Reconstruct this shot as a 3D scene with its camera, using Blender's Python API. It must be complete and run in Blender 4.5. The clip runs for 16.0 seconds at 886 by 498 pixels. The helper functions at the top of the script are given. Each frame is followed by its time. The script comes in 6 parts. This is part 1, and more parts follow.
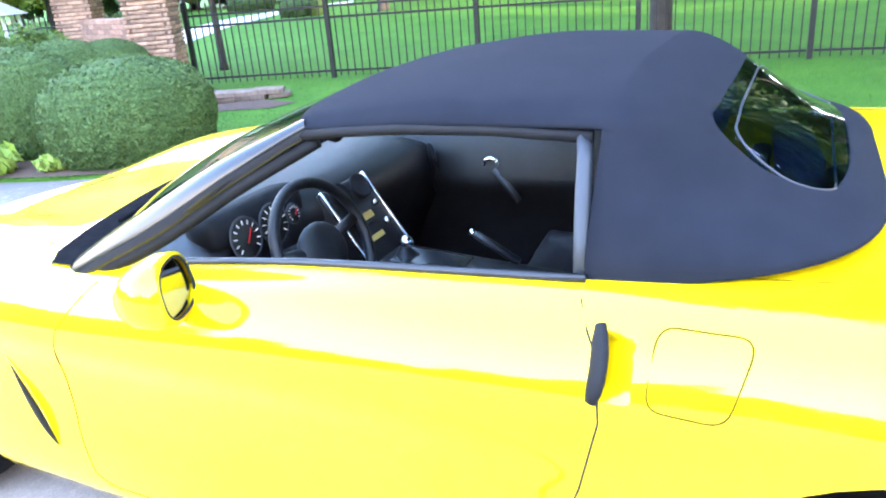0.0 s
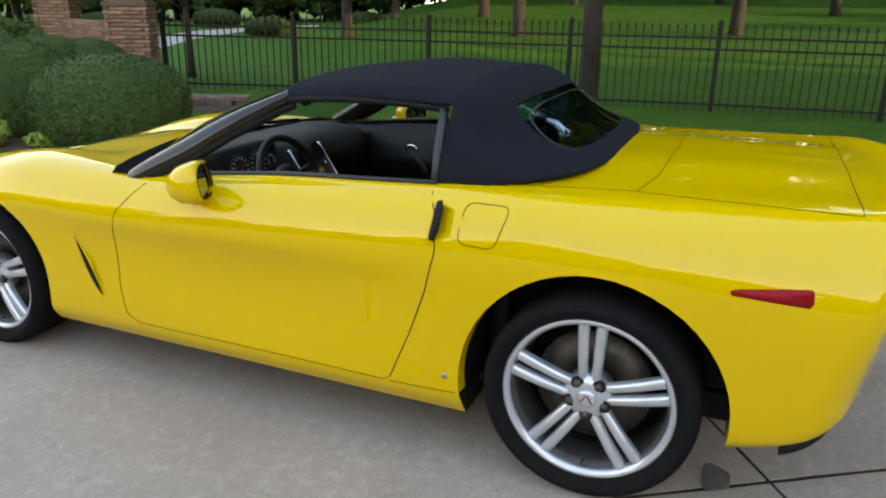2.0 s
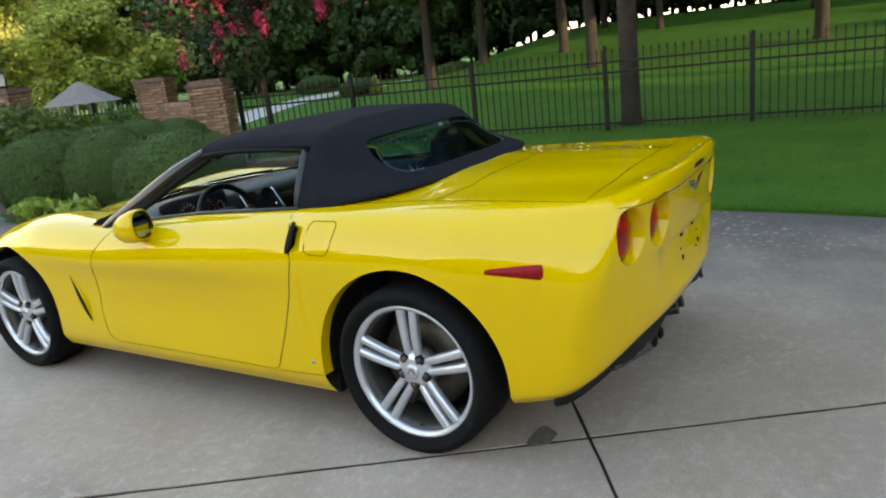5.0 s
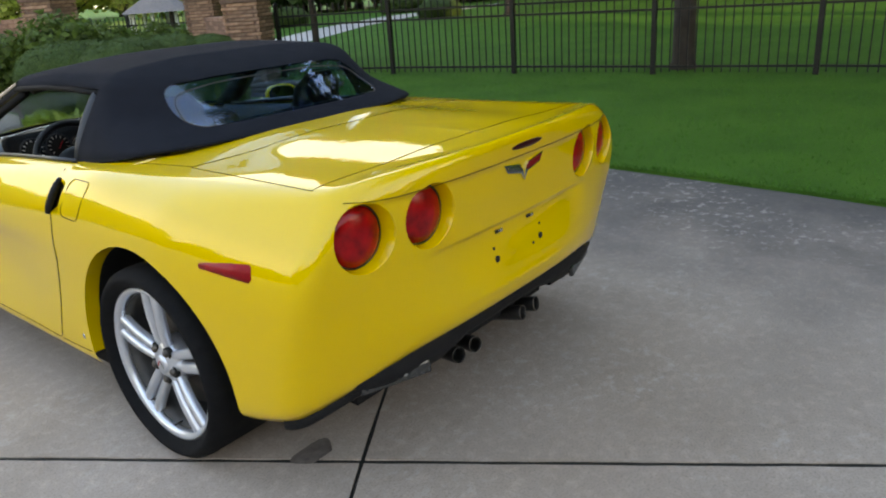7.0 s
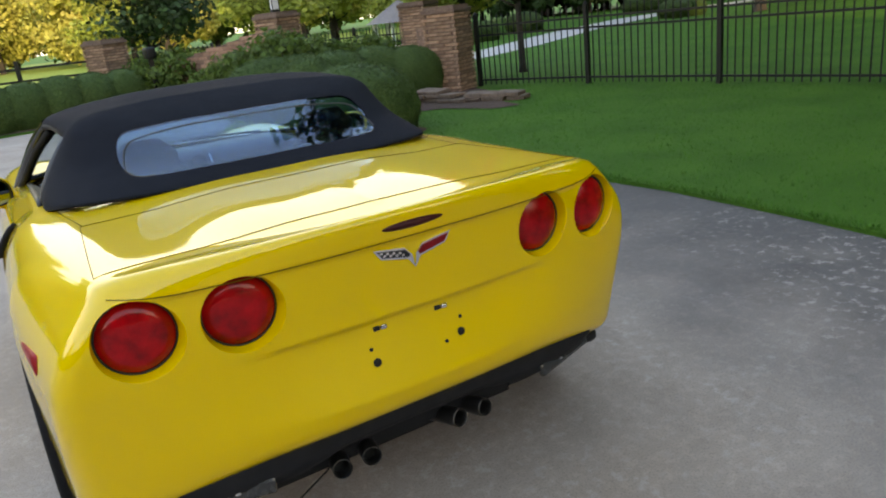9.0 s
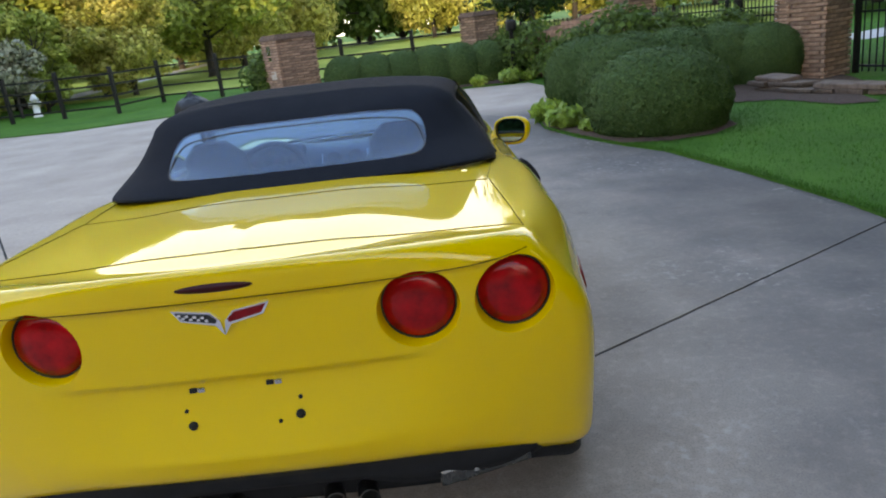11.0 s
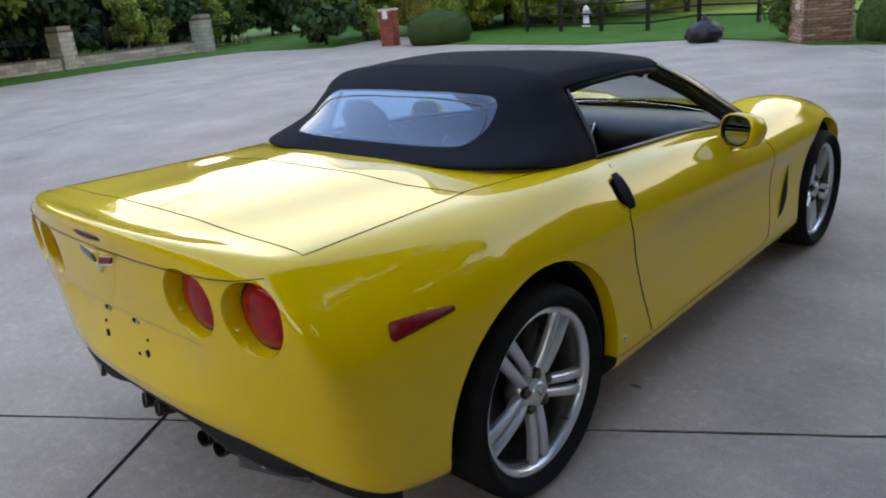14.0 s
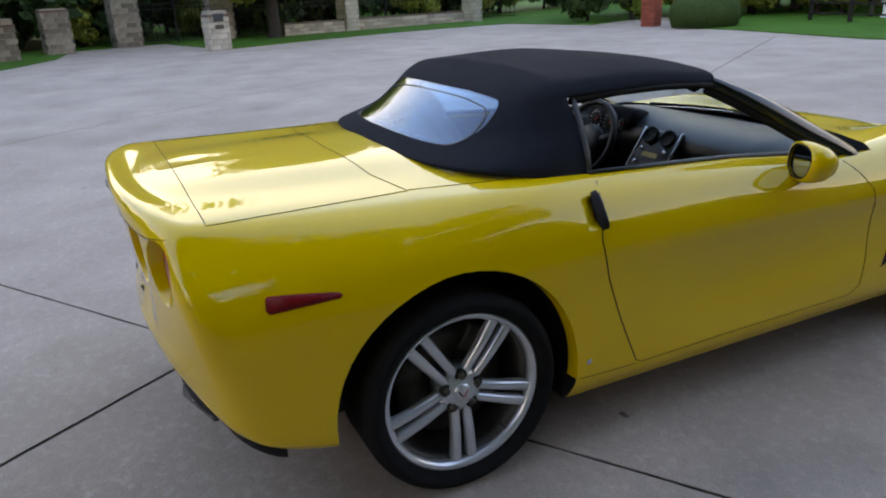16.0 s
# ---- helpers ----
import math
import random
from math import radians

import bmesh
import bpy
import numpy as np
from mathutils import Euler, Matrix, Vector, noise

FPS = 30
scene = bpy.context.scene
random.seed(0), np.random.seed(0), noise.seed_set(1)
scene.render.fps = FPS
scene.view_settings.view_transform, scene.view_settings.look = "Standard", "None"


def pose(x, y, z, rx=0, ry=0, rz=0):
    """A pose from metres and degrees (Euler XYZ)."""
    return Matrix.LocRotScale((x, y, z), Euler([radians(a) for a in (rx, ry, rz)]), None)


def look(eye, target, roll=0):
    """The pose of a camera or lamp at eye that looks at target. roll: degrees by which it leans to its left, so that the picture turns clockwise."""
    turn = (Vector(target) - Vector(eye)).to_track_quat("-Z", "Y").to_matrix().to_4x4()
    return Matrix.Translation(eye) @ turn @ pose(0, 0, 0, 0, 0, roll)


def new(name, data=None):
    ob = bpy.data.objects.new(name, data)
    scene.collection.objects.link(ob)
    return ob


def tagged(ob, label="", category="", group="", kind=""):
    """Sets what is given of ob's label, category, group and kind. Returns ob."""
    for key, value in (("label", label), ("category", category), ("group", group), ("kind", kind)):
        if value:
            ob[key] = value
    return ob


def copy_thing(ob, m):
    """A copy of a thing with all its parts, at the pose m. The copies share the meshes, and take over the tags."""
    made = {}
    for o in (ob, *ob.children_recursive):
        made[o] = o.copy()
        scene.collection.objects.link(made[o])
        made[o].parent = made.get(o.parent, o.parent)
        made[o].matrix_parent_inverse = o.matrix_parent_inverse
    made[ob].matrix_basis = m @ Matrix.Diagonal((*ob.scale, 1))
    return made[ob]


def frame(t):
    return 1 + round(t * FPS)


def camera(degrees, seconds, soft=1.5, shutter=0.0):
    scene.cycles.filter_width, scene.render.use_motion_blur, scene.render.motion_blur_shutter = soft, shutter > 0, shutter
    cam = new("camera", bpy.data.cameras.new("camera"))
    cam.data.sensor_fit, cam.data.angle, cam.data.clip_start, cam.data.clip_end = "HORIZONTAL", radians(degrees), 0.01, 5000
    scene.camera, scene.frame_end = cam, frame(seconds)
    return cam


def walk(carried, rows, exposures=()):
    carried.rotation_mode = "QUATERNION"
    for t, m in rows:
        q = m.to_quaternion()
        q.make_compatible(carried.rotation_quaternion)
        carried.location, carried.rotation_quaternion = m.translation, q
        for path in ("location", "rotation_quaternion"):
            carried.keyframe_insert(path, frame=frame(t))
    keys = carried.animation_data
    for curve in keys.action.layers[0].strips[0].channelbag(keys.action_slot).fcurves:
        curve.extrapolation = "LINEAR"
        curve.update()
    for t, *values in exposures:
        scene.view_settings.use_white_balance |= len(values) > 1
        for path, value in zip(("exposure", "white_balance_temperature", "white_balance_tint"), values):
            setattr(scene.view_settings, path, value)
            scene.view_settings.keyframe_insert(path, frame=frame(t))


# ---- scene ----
cam = camera(62.7, 16.0, soft=2.0)
PATH = [
    (0, (-1.909, 0.258, 1.477), (-0.249, 1.109, 0.757), -4.8),
    (0.3, (-2.085, 0.171, 1.512), (-0.407, 1.059, 0.884), -1.7),
    (0.5, (-2.175, 0.091, 1.533), (-0.548, 1.044, 0.863), -2.8),
    (1, (-2.456, -0.032, 1.537), (-0.795, 0.866, 0.879), -3.2),
    (1.5, (-2.719, -0.153, 1.534), (-1.041, 0.635, 0.783), -2.7),
    (2, (-2.908, -0.351, 1.509), (-1.16, 0.378, 0.866), 0.9),
    (2.5, (-3.044, -0.509, 1.509), (-1.289, 0.26, 0.938), -1.6),
    (3, (-3.183, -0.64, 1.53), (-1.447, 0.138, 0.912), -3.6),
    (3.5, (-3.229, -0.822, 1.528), (-1.436, -0.16, 0.939), -5.8),
    (4, (-3.202, -1.109, 1.505), (-1.418, -0.383, 0.966), -3.5),
    (4.2, (-3.185, -1.195, 1.506), (-1.424, -0.404, 0.983), -3.5),
    (6.3, (-2.352, -1.932, 1.469), (-0.897, -0.701, 0.864), -9.9),
    (6.5, (-2.253, -1.965, 1.455), (-0.788, -0.789, 0.772), -8.1),
    (6.7, (-2.122, -2.032, 1.461), (-0.646, -0.867, 0.783), -3.7),
    (7, (-1.915, -2.126, 1.464), (-0.479, -0.914, 0.778), -4.0),
    (7.5, (-1.671, -2.326, 1.474), (-0.474, -0.865, 0.816), -5.8),
    (8, (-1.462, -2.495, 1.464), (-0.311, -0.976, 0.855), -7.2),
    (8.5, (-1.11, -2.43, 1.46), (-0.066, -0.88, 0.749), -2.5),
    (9, (-0.809, -2.422, 1.466), (0.141, -0.777, 0.84), -6.5),
    (9.2, (-0.737, -2.43, 1.44), (0.119, -0.711, 0.88), -7.6),
    (11.3, (0.759, -2.379, 1.474), (0.637, -0.476, 0.872), -5.6),
    (11.5, (0.886, -2.322, 1.477), (0.709, -0.427, 0.864), -4.4),
    (12, (1.113, -2.168, 1.497), (0.734, -0.319, 0.834), -0.0),
    (12.5, (1.426, -2.081, 1.505), (0.707, -0.297, 0.961), -4.2),
    (13, (1.702, -2.005, 1.513), (0.728, -0.377, 0.881), -4.2),
    (13.5, (1.887, -1.811, 1.497), (0.794, -0.336, 0.702), -1.6),
    (14, (2.067, -1.609, 1.526), (0.758, -0.25, 0.865), -4.8),
    (14.5, (2.353, -1.435, 1.535), (0.872, -0.273, 0.857), -2.8),
    (15, (2.474, -1.264, 1.54), (0.87, -0.233, 0.936), -5.8),
    (15.5, (2.559, -1.044, 1.56), (0.981, -0.019, 0.883), -1.3),
    (16, (2.693, -0.901, 1.561), (0.993, -0.099, 0.879), -2.7),
]
walk(cam, [(t, look(eye, target, roll)) for t, eye, target, roll in PATH],
     exposures=[(0.0, 2.59, 6400, 15), (0.2, 2.14, 7500, 20), (0.5, 1.46, 9000, 26), (0.8, 0.89, 9200, 18), (1.2, 0.43, 9300, 15), (1.6, 0.28, 9000, 12), (2.0, 0.23, 9000, 9), (2.5, 0.20, 8900, 5), (4.0, 0.25, 8900, 5), (6.5, 0.26, 8800, 7),
                (7.2, 0.22, 8800, 9), (9.0, 0.26, 8900, 9), (11.5, 0.23, 7700, 10), (13.0, 0.19, 7900, 12), (16.0, 0.06, 7900, 15)])

# ---- sky and sun: a low evening sun behind trees, the drive in open shade ----
SUN_EL, SUN_AZ = radians(11), radians(190)      # azimuth clockwise from +y
HAZE = 27.0
world = bpy.data.worlds.new("sky")
scene.world = world
world.use_nodes = True
wn = world.node_tree.nodes
sky = wn.new("ShaderNodeTexSky")
sky.sky_type, sky.sun_disc = "NISHITA", False
sky.sun_elevation, sky.sun_rotation = SUN_EL, SUN_AZ
sky.air_density, sky.dust_density, sky.ozone_density = 1.0, 3.0, 0.6
wn["Background"].inputs["Strength"].default_value = 0.15
# thin bright evening haze over the blue, brightest low down
wc, wz, wr = wn.new("ShaderNodeTexCoord"), wn.new("ShaderNodeSeparateXYZ"), wn.new("ShaderNodeValToRGB")
wr.color_ramp.elements[0].position, wr.color_ramp.elements[0].color = 0.24, (1.0, 0.97, 0.92, 1)
wr_mid = wr.color_ramp.elements.new(0.45)
wr_mid.color = (0.30, 0.48, 0.82, 1)
wr.color_ramp.elements[2].position, wr.color_ramp.elements[2].color = 0.8, (0.22, 0.34, 0.60, 1)
ws_, wm = wn.new("ShaderNodeVectorMath"), wn.new("ShaderNodeMix")
ws_.operation, ws_.inputs[3].default_value = "SCALE", HAZE
wm.data_type, wm.inputs[0].default_value = "RGBA", 0.75
wl = world.node_tree.links
wl.new(wc.outputs["Generated"], wz.inputs[0])
wl.new(wz.outputs["Z"], wr.inputs[0])
wl.new(wr.outputs[0], ws_.inputs[0])
wl.new(sky.outputs[0], wm.inputs[6])
wl.new(ws_.outputs[0], wm.inputs[7])
wl.new(wm.outputs[2], wn["Background"].inputs["Color"])
sun_way = Vector((math.sin(SUN_AZ) * math.cos(SUN_EL), math.cos(SUN_AZ) * math.cos(SUN_EL), math.sin(SUN_EL)))
sun = new("sun", bpy.data.lights.new("sun", "SUN"))
sun.data.energy, sun.data.angle, sun.data.color = 5.0, radians(0.6), (1.0, 0.85, 0.60)
sun.matrix_world = look(sun_way * 60, (0, 0, 0))


# ---- materials ----
def rgb(c):
    return (c[0], c[1], c[2], 1.0)


def surface(name, base, other=None, scale=8.0, rough=0.6, metal=0.0, bump=0.0, bump_scale=40.0, fine=None, fine_scale=120.0,
            coat=0.0, vary=0.0, island=False, spec=0.5, detail=6.0):
    """Principled surface with colour variation at a coarse and a fine scale and a fine relief."""
    m = bpy.data.materials.new(name)
    m.use_nodes = True
    nt = m.node_tree
    n, ln = nt.nodes, nt.links
    b = n["Principled BSDF"]
    b.inputs["Roughness"].default_value, b.inputs["Metallic"].default_value = rough, metal
    b.inputs["Coat Weight"].default_value, b.inputs["Coat Roughness"].default_value = coat, 0.03
    b.inputs["Specular IOR Level"].default_value = spec
    b.inputs["Base Color"].default_value = rgb(base)
    if other is None and not bump and not vary:
        return m
    co = n.new("ShaderNodeTexCoord")
    colour = None
    if other is not None:
        tx = n.new("ShaderNodeTexNoise")
        tx.inputs["Scale"].default_value, tx.inputs["Detail"].default_value = scale, detail
        ln.new(co.outputs["Object"], tx.inputs["Vector"])
        ramp = n.new("ShaderNodeMapRange")
        ramp.inputs[1].default_value, ramp.inputs[2].default_value = 0.3, 0.7
        ln.new(tx.outputs["Fac"], ramp.inputs[0])
        mix = n.new("ShaderNodeMix")
        mix.data_type = "RGBA"
        mix.inputs[6].default_value, mix.inputs[7].default_value = rgb(base), rgb(other)
        ln.new(ramp.outputs[0], mix.inputs[0])
        colour = mix.outputs[2]
        if fine is not None:
            t2 = n.new("ShaderNodeTexNoise")
            t2.inputs["Scale"].default_value, t2.inputs["Detail"].default_value = fine_scale, 3.0
            ln.new(co.outputs["Object"], t2.inputs["Vector"])
            r2 = n.new("ShaderNodeMapRange")
            r2.inputs[1].default_value, r2.inputs[2].default_value = 0.46, 0.80
            ln.new(t2.outputs["Fac"], r2.inputs[0])
            m2 = n.new("ShaderNodeMix")
            m2.data_type = "RGBA"
            m2.inputs[7].default_value = rgb(fine)
            ln.new(r2.outputs[0], m2.inputs[0])
            ln.new(colour, m2.inputs[6])
            colour = m2.outputs[2]
    if vary:
        if island:
            g = n.new("ShaderNodeNewGeometry")
            rnd = g.outputs["Random Per Island"]
        else:
            g = n.new("ShaderNodeObjectInfo")
            rnd = g.outputs["Random"]
        mr = n.new("ShaderNodeMapRange")
        mr.inputs[3].default_value, mr.inputs[4].default_value = 1 - vary, 1 + vary
        ln.new(rnd, mr.inputs[0])
        hs = n.new("ShaderNodeHueSaturation")
        ln.new(mr.outputs[0], hs.inputs["Value"])
        if colour is not None:
            ln.new(colour, hs.inputs["Color"])
        else:
            hs.inputs["Color"].default_value = rgb(base)
        colour = hs.outputs[0]
    if colour is not None:
        ln.new(colour, b.inputs["Base Color"])
    if bump:
        t3 = n.new("ShaderNodeTexNoise")
        t3.inputs["Scale"].default_value, t3.inputs["Detail"].default_value = bump_scale, 6.0
        ln.new(co.outputs["Object"], t3.inputs["Vector"])
        bp = n.new("ShaderNodeBump")
        bp.inputs["Strength"].default_value, bp.inputs["Distance"].default_value = bump, 0.01
        ln.new(t3.outputs["Fac"], bp.inputs["Height"])
        ln.new(bp.outputs[0], b.inputs["Normal"])
    return m


PAINT = surface("yellow_paint", (0.74, 0.485, 0.001), rough=0.5, coat=1.0, spec=0.05)
PAINT.node_tree.nodes["Principled BSDF"].inputs["Coat IOR"].default_value = 1.52
FABRIC = surface("black_canvas", (0.0095, 0.0112, 0.0165), (0.0125, 0.0142, 0.020), 14, rough=0.95, bump=0.35, bump_scale=900, spec=0.15)
GAP = surface("gap_shadow", (0.01, 0.009, 0.006), rough=0.9)
RUBBER = surface("tyre_rubber", (0.006, 0.006, 0.0065), (0.010, 0.010, 0.0105), 30, rough=0.8, spec=0.12, bump=0.2, bump_scale=200)
BLACK = surface("black_trim", (0.012, 0.012, 0.013), rough=0.35)
GLOSS = surface("gloss_black_paint", (0.010, 0.011, 0.013), rough=0.18, spec=0.5)
COWLBLACK = surface("cowl_plastic", (0.008, 0.008, 0.009), (0.013, 0.013, 0.014), 30, rough=0.9, spec=0.0)
MATTE = surface("matte_black_plastic", (0.006, 0.006, 0.007), (0.011, 0.011, 0.012), 20, rough=0.7, spec=0.25, bump=0.2, bump_scale=300)
LEATHER = surface("black_leather", (0.006, 0.006, 0.007), (0.010, 0.010, 0.011), 20, rough=0.42, spec=0.4, bump=0.25, bump_scale=250)
ALLOY = surface("silver_alloy", (0.68, 0.70, 0.74), (0.60, 0.62, 0.66), 15, rough=0.28, metal=0.65, coat=0.4)
DARKMETAL = surface("brake_metal", (0.06, 0.056, 0.052), (0.13, 0.11, 0.09), 25, rough=0.5, metal=0.6)
# barrel tone holds both brake dust and the shade between the spokes
BARREL = surface("dusty_shaded_barrel", (0.085, 0.08, 0.075), (0.05, 0.047, 0.044), 18, rough=0.6, metal=0.3)
DARKTIP = surface("dark_steel", (0.02, 0.02, 0.02), (0.04, 0.038, 0.036), 30, rough=0.4, metal=0.7)
CHROME = surface("chrome", (0.8, 0.8, 0.82), rough=0.08, metal=1.0)
REDLENS = surface("red_lens", (0.44, 0.002, 0.006), (0.17, 0.001, 0.003), 24, rough=0.2, coat=0.25, spec=0.2)
DARKRED = surface("dark_red_lens", (0.24, 0.006, 0.010), (0.15, 0.004, 0.006), 60, rough=0.35, spec=0.2)
REDPAINT = surface("red_enamel", (0.45, 0.008, 0.012), rough=0.3, coat=0.2)
SEAMLINE = surface("panel_seam", (0.10, 0.062, 0.002), rough=0.8, spec=0.1)
DASHSKIN = surface("soft_dash_skin", (0.006, 0.0065, 0.008), (0.010, 0.0105, 0.012), 25, rough=0.42, spec=0.6, bump=0.12, bump_scale=300)
MIRROR = surface("mirror_glass", (0.42, 0.44, 0.46), rough=0.01, metal=1.0)
CLEARLENS = surface("clear_lens", (0.035, 0.035, 0.033), (0.01, 0.01, 0.01), 70, rough=0.2, coat=0.6)
GREYTRIM = surface("dark_grey_seal", (0.028, 0.031, 0.036), rough=0.5)
SILVER = surface("satin_silver", (0.6, 0.6, 0.6), rough=0.25, metal=1.0)
GLOW = surface("display_amber", (0.5, 0.35, 0.1), rough=0.4)


def glass_material(name, tint, ior=1.45):
    m = bpy.data.materials.new(name)
    m.use_nodes = True
    b = m.node_tree.nodes["Principled BSDF"]
    b.inputs["Base Color"].default_value = rgb(tint)
    b.inputs["Roughness"].default_value = 0.02
    b.inputs["Transmission Weight"].default_value = 1.0
    b.inputs["IOR"].default_value = ior
    return m


GLASS = glass_material("window_glass", (0.76, 0.85, 0.86))
# blue in the glass colour stands in for the reflected overhead sky
REARGLASS = glass_material("sky_blue_rear_glass", (0.26, 0.50, 0.82), 1.55)

CONCRETE = surface("worn_concrete", (0.345, 0.282, 0.232), (0.440, 0.366, 0.306), 1.1, rough=0.82, bump=0.06, bump_scale=300,
                   fine=(0.262, 0.214, 0.176), fine_scale=130, spec=0.35)


def add_damp(m, dark):
    """A dark ragged tide of damp and dirt on the concrete towards the lawn."""
    nt = m.node_tree
    n, ln = nt.nodes, nt.links
    b = n["Principled BSDF"]
    old = b.inputs["Base Color"].links[0].from_socket
    co, sp, tx = n.new("ShaderNodeTexCoord"), n.new("ShaderNodeSeparateXYZ"), n.new("ShaderNodeTexNoise")
    tx.inputs["Scale"].default_value, tx.inputs["Detail"].default_value = 1.7, 8.0
    ln.new(co.outputs["Object"], sp.inputs[0])
    ln.new(co.outputs["Object"], tx.inputs["Vector"])
    up = n.new("ShaderNodeMath")
    up.operation, up.inputs[1].default_value = "SUBTRACT", 2.6
    ln.new(sp.outputs["Y"], up.inputs[0])
    mx = n.new("ShaderNodeMath")
    mx.operation, mx.inputs[1].default_value = "MAXIMUM", 0.0
    ln.new(up.outputs[0], mx.inputs[0])
    sl = n.new("ShaderNodeMath")
    sl.operation, sl.inputs[1].default_value = "MULTIPLY_ADD", 0.27
    ln.new(mx.outputs[0], sl.inputs[0])
    ln.new(sp.outputs["X"], sl.inputs[2])
    wob = n.new("ShaderNodeMath")
    wob.operation, wob.inputs[1].default_value = "MULTIPLY_ADD", 2.2
    ln.new(tx.outputs["Fac"], wob.inputs[0])
    ln.new(sl.outputs[0], wob.inputs[2])
    mr = n.new("ShaderNodeMapRange")
    mr.interpolation_type = "SMOOTHSTEP"
    mr.inputs[1].default_value, mr.inputs[2].default_value, mr.inputs[3].default_value, mr.inputs[4].default_value = 1.5, 4.3, 0.0, 0.9
    ln.new(wob.outputs[0], mr.inputs[0])
    near = n.new("ShaderNodeMapRange")
    near.inputs[1].default_value, near.inputs[2].default_value, near.inputs[3].default_value, near.inputs[4].default_value = 8.5, 10.0, 1.0, 0.0
    ln.new(sp.outputs["Y"], near.inputs[0])
    mu = n.new("ShaderNodeMath")
    mu.operation = "MULTIPLY"
    ln.new(mr.outputs[0], mu.inputs[0])
    ln.new(near.outputs[0], mu.inputs[1])
    mix = n.new("ShaderNodeMix")
    mix.data_type = "RGBA"
    mix.inputs[7].default_value = rgb(dark)
    ln.new(mu.outputs[0], mix.inputs[0])
    ln.new(old, mix.inputs[6])
    ln.new(mix.outputs[2], b.inputs["Base Color"])


add_damp(CONCRETE, (0.085, 0.080, 0.077))


def add_stains(m):
    """Old blotches and tyre-worn patches, with soft and with ragged borders."""
    nt = m.node_tree
    n, ln = nt.nodes, nt.links
    b = n["Principled BSDF"]
    co = n.new("ShaderNodeTexCoord")
    for scale, lo, hi, warp, dark in ((0.32, .42, .66, 0.2, (0.80, 0.79, 0.77)), (1.3, .52, .72, 0.0, (0.82, 0.80, 0.78)), (9.0, .55, .75, 0.0, (0.80, 0.78, 0.76)), (22.0, .50, .64, 0.0, (1.22, 1.20, 1.18))):
        old = b.inputs["Base Color"].links[0].from_socket
        tx = n.new("ShaderNodeTexNoise")
        tx.inputs["Scale"].default_value, tx.inputs["Detail"].default_value, tx.inputs["Distortion"].default_value = scale, 10.0, warp
        tx.inputs["Roughness"].default_value = 0.68
        ln.new(co.outputs["Object"], tx.inputs["Vector"])
        mr = n.new("ShaderNodeMapRange")
        mr.inputs[1].default_value, mr.inputs[2].default_value, mr.inputs[4].default_value = lo, hi, 0.85
        ln.new(tx.outputs["Fac"], mr.inputs[0])
        mix = n.new("ShaderNodeMix")
        mix.data_type, mix.blend_type = "RGBA", "MULTIPLY"
        mix.inputs[7].default_value = rgb(dark)
        ln.new(mr.outputs[0], mix.inputs[0])
        ln.new(old, mix.inputs[6])
        ln.new(mix.outputs[2], b.inputs["Base Color"])


add_stains(CONCRETE)


def add_flecks(m):
    """Pale scaled flecks where the skin of the concrete has come off, in loose drifts."""
    nt = m.node_tree
    n, ln = nt.nodes, nt.links
    b = n["Principled BSDF"]
    co = n.new("ShaderNodeTexCoord")
    old = b.inputs["Base Color"].links[0].from_socket
    gates = []
    for scale, lo, hi, detail in ((0.55, .50, .62, 4.0), (16.0, .54, .62, 6.0)):
        tx, mr = n.new("ShaderNodeTexNoise"), n.new("ShaderNodeMapRange")
        tx.inputs["Scale"].default_value, tx.inputs["Detail"].default_value, tx.inputs["Roughness"].default_value = scale, detail, 0.7
        ln.new(co.outputs["Object"], tx.inputs["Vector"])
        mr.inputs[1].default_value, mr.inputs[2].default_value = lo, hi
        ln.new(tx.outputs["Fac"], mr.inputs[0])
        gates.append(mr.outputs[0])
    mu, mix = n.new("ShaderNodeMath"), n.new("ShaderNodeMix")
    mu.operation = "MULTIPLY"
    ln.new(gates[0], mu.inputs[0])
    ln.new(gates[1], mu.inputs[1])
    mix.data_type = "RGBA"
    mix.inputs[7].default_value = rgb((0.46, 0.41, 0.36))
    sc = n.new("ShaderNodeMath")
    sc.operation, sc.inputs[1].default_value = "MULTIPLY", 0.55
    ln.new(mu.outputs[0], sc.inputs[0])
    ln.new(sc.outputs[0], mix.inputs[0])
    ln.new(old, mix.inputs[6])
    ln.new(mix.outputs[2], b.inputs["Base Color"])


add_flecks(CONCRETE)
STAIN = surface("oil_stain", (0.09, 0.07, 0.055), (0.16, 0.13, 0.11), 30, rough=0.7, bump=0.2)
GRASS = surface("lawn_grass", (0.041, 0.122, 0.013), (0.072, 0.180, 0.020), 1.1, rough=0.85, bump=1.0, bump_scale=220,
                fine=(0.036, 0.108, 0.013), fine_scale=140, spec=0.15)
BLADE = surface("grass_blade", (0.038, 0.125, 0.013), (0.066, 0.175, 0.020), 2.0, rough=0.7, vary=0.4, island=True, spec=0.2)
SOIL = surface("mulch", (0.05, 0.028, 0.018), (0.09, 0.05, 0.03), 30, rough=0.95, bump=1.0, bump_scale=90)
IRON = surface("black_iron", (0.006, 0.007, 0.007), (0.012, 0.012, 0.011), 40, rough=0.5, spec=0.3)
MORTAR = surface("mortar", (0.12, 0.075, 0.055), (0.19, 0.13, 0.1), 20, rough=0.95, bump=0.6)
BRICK = surface("brown_brick", (0.24, 0.14, 0.088), (0.36, 0.235, 0.16), 16, rough=0.9, bump=0.6, bump_scale=80, vary=0.35)
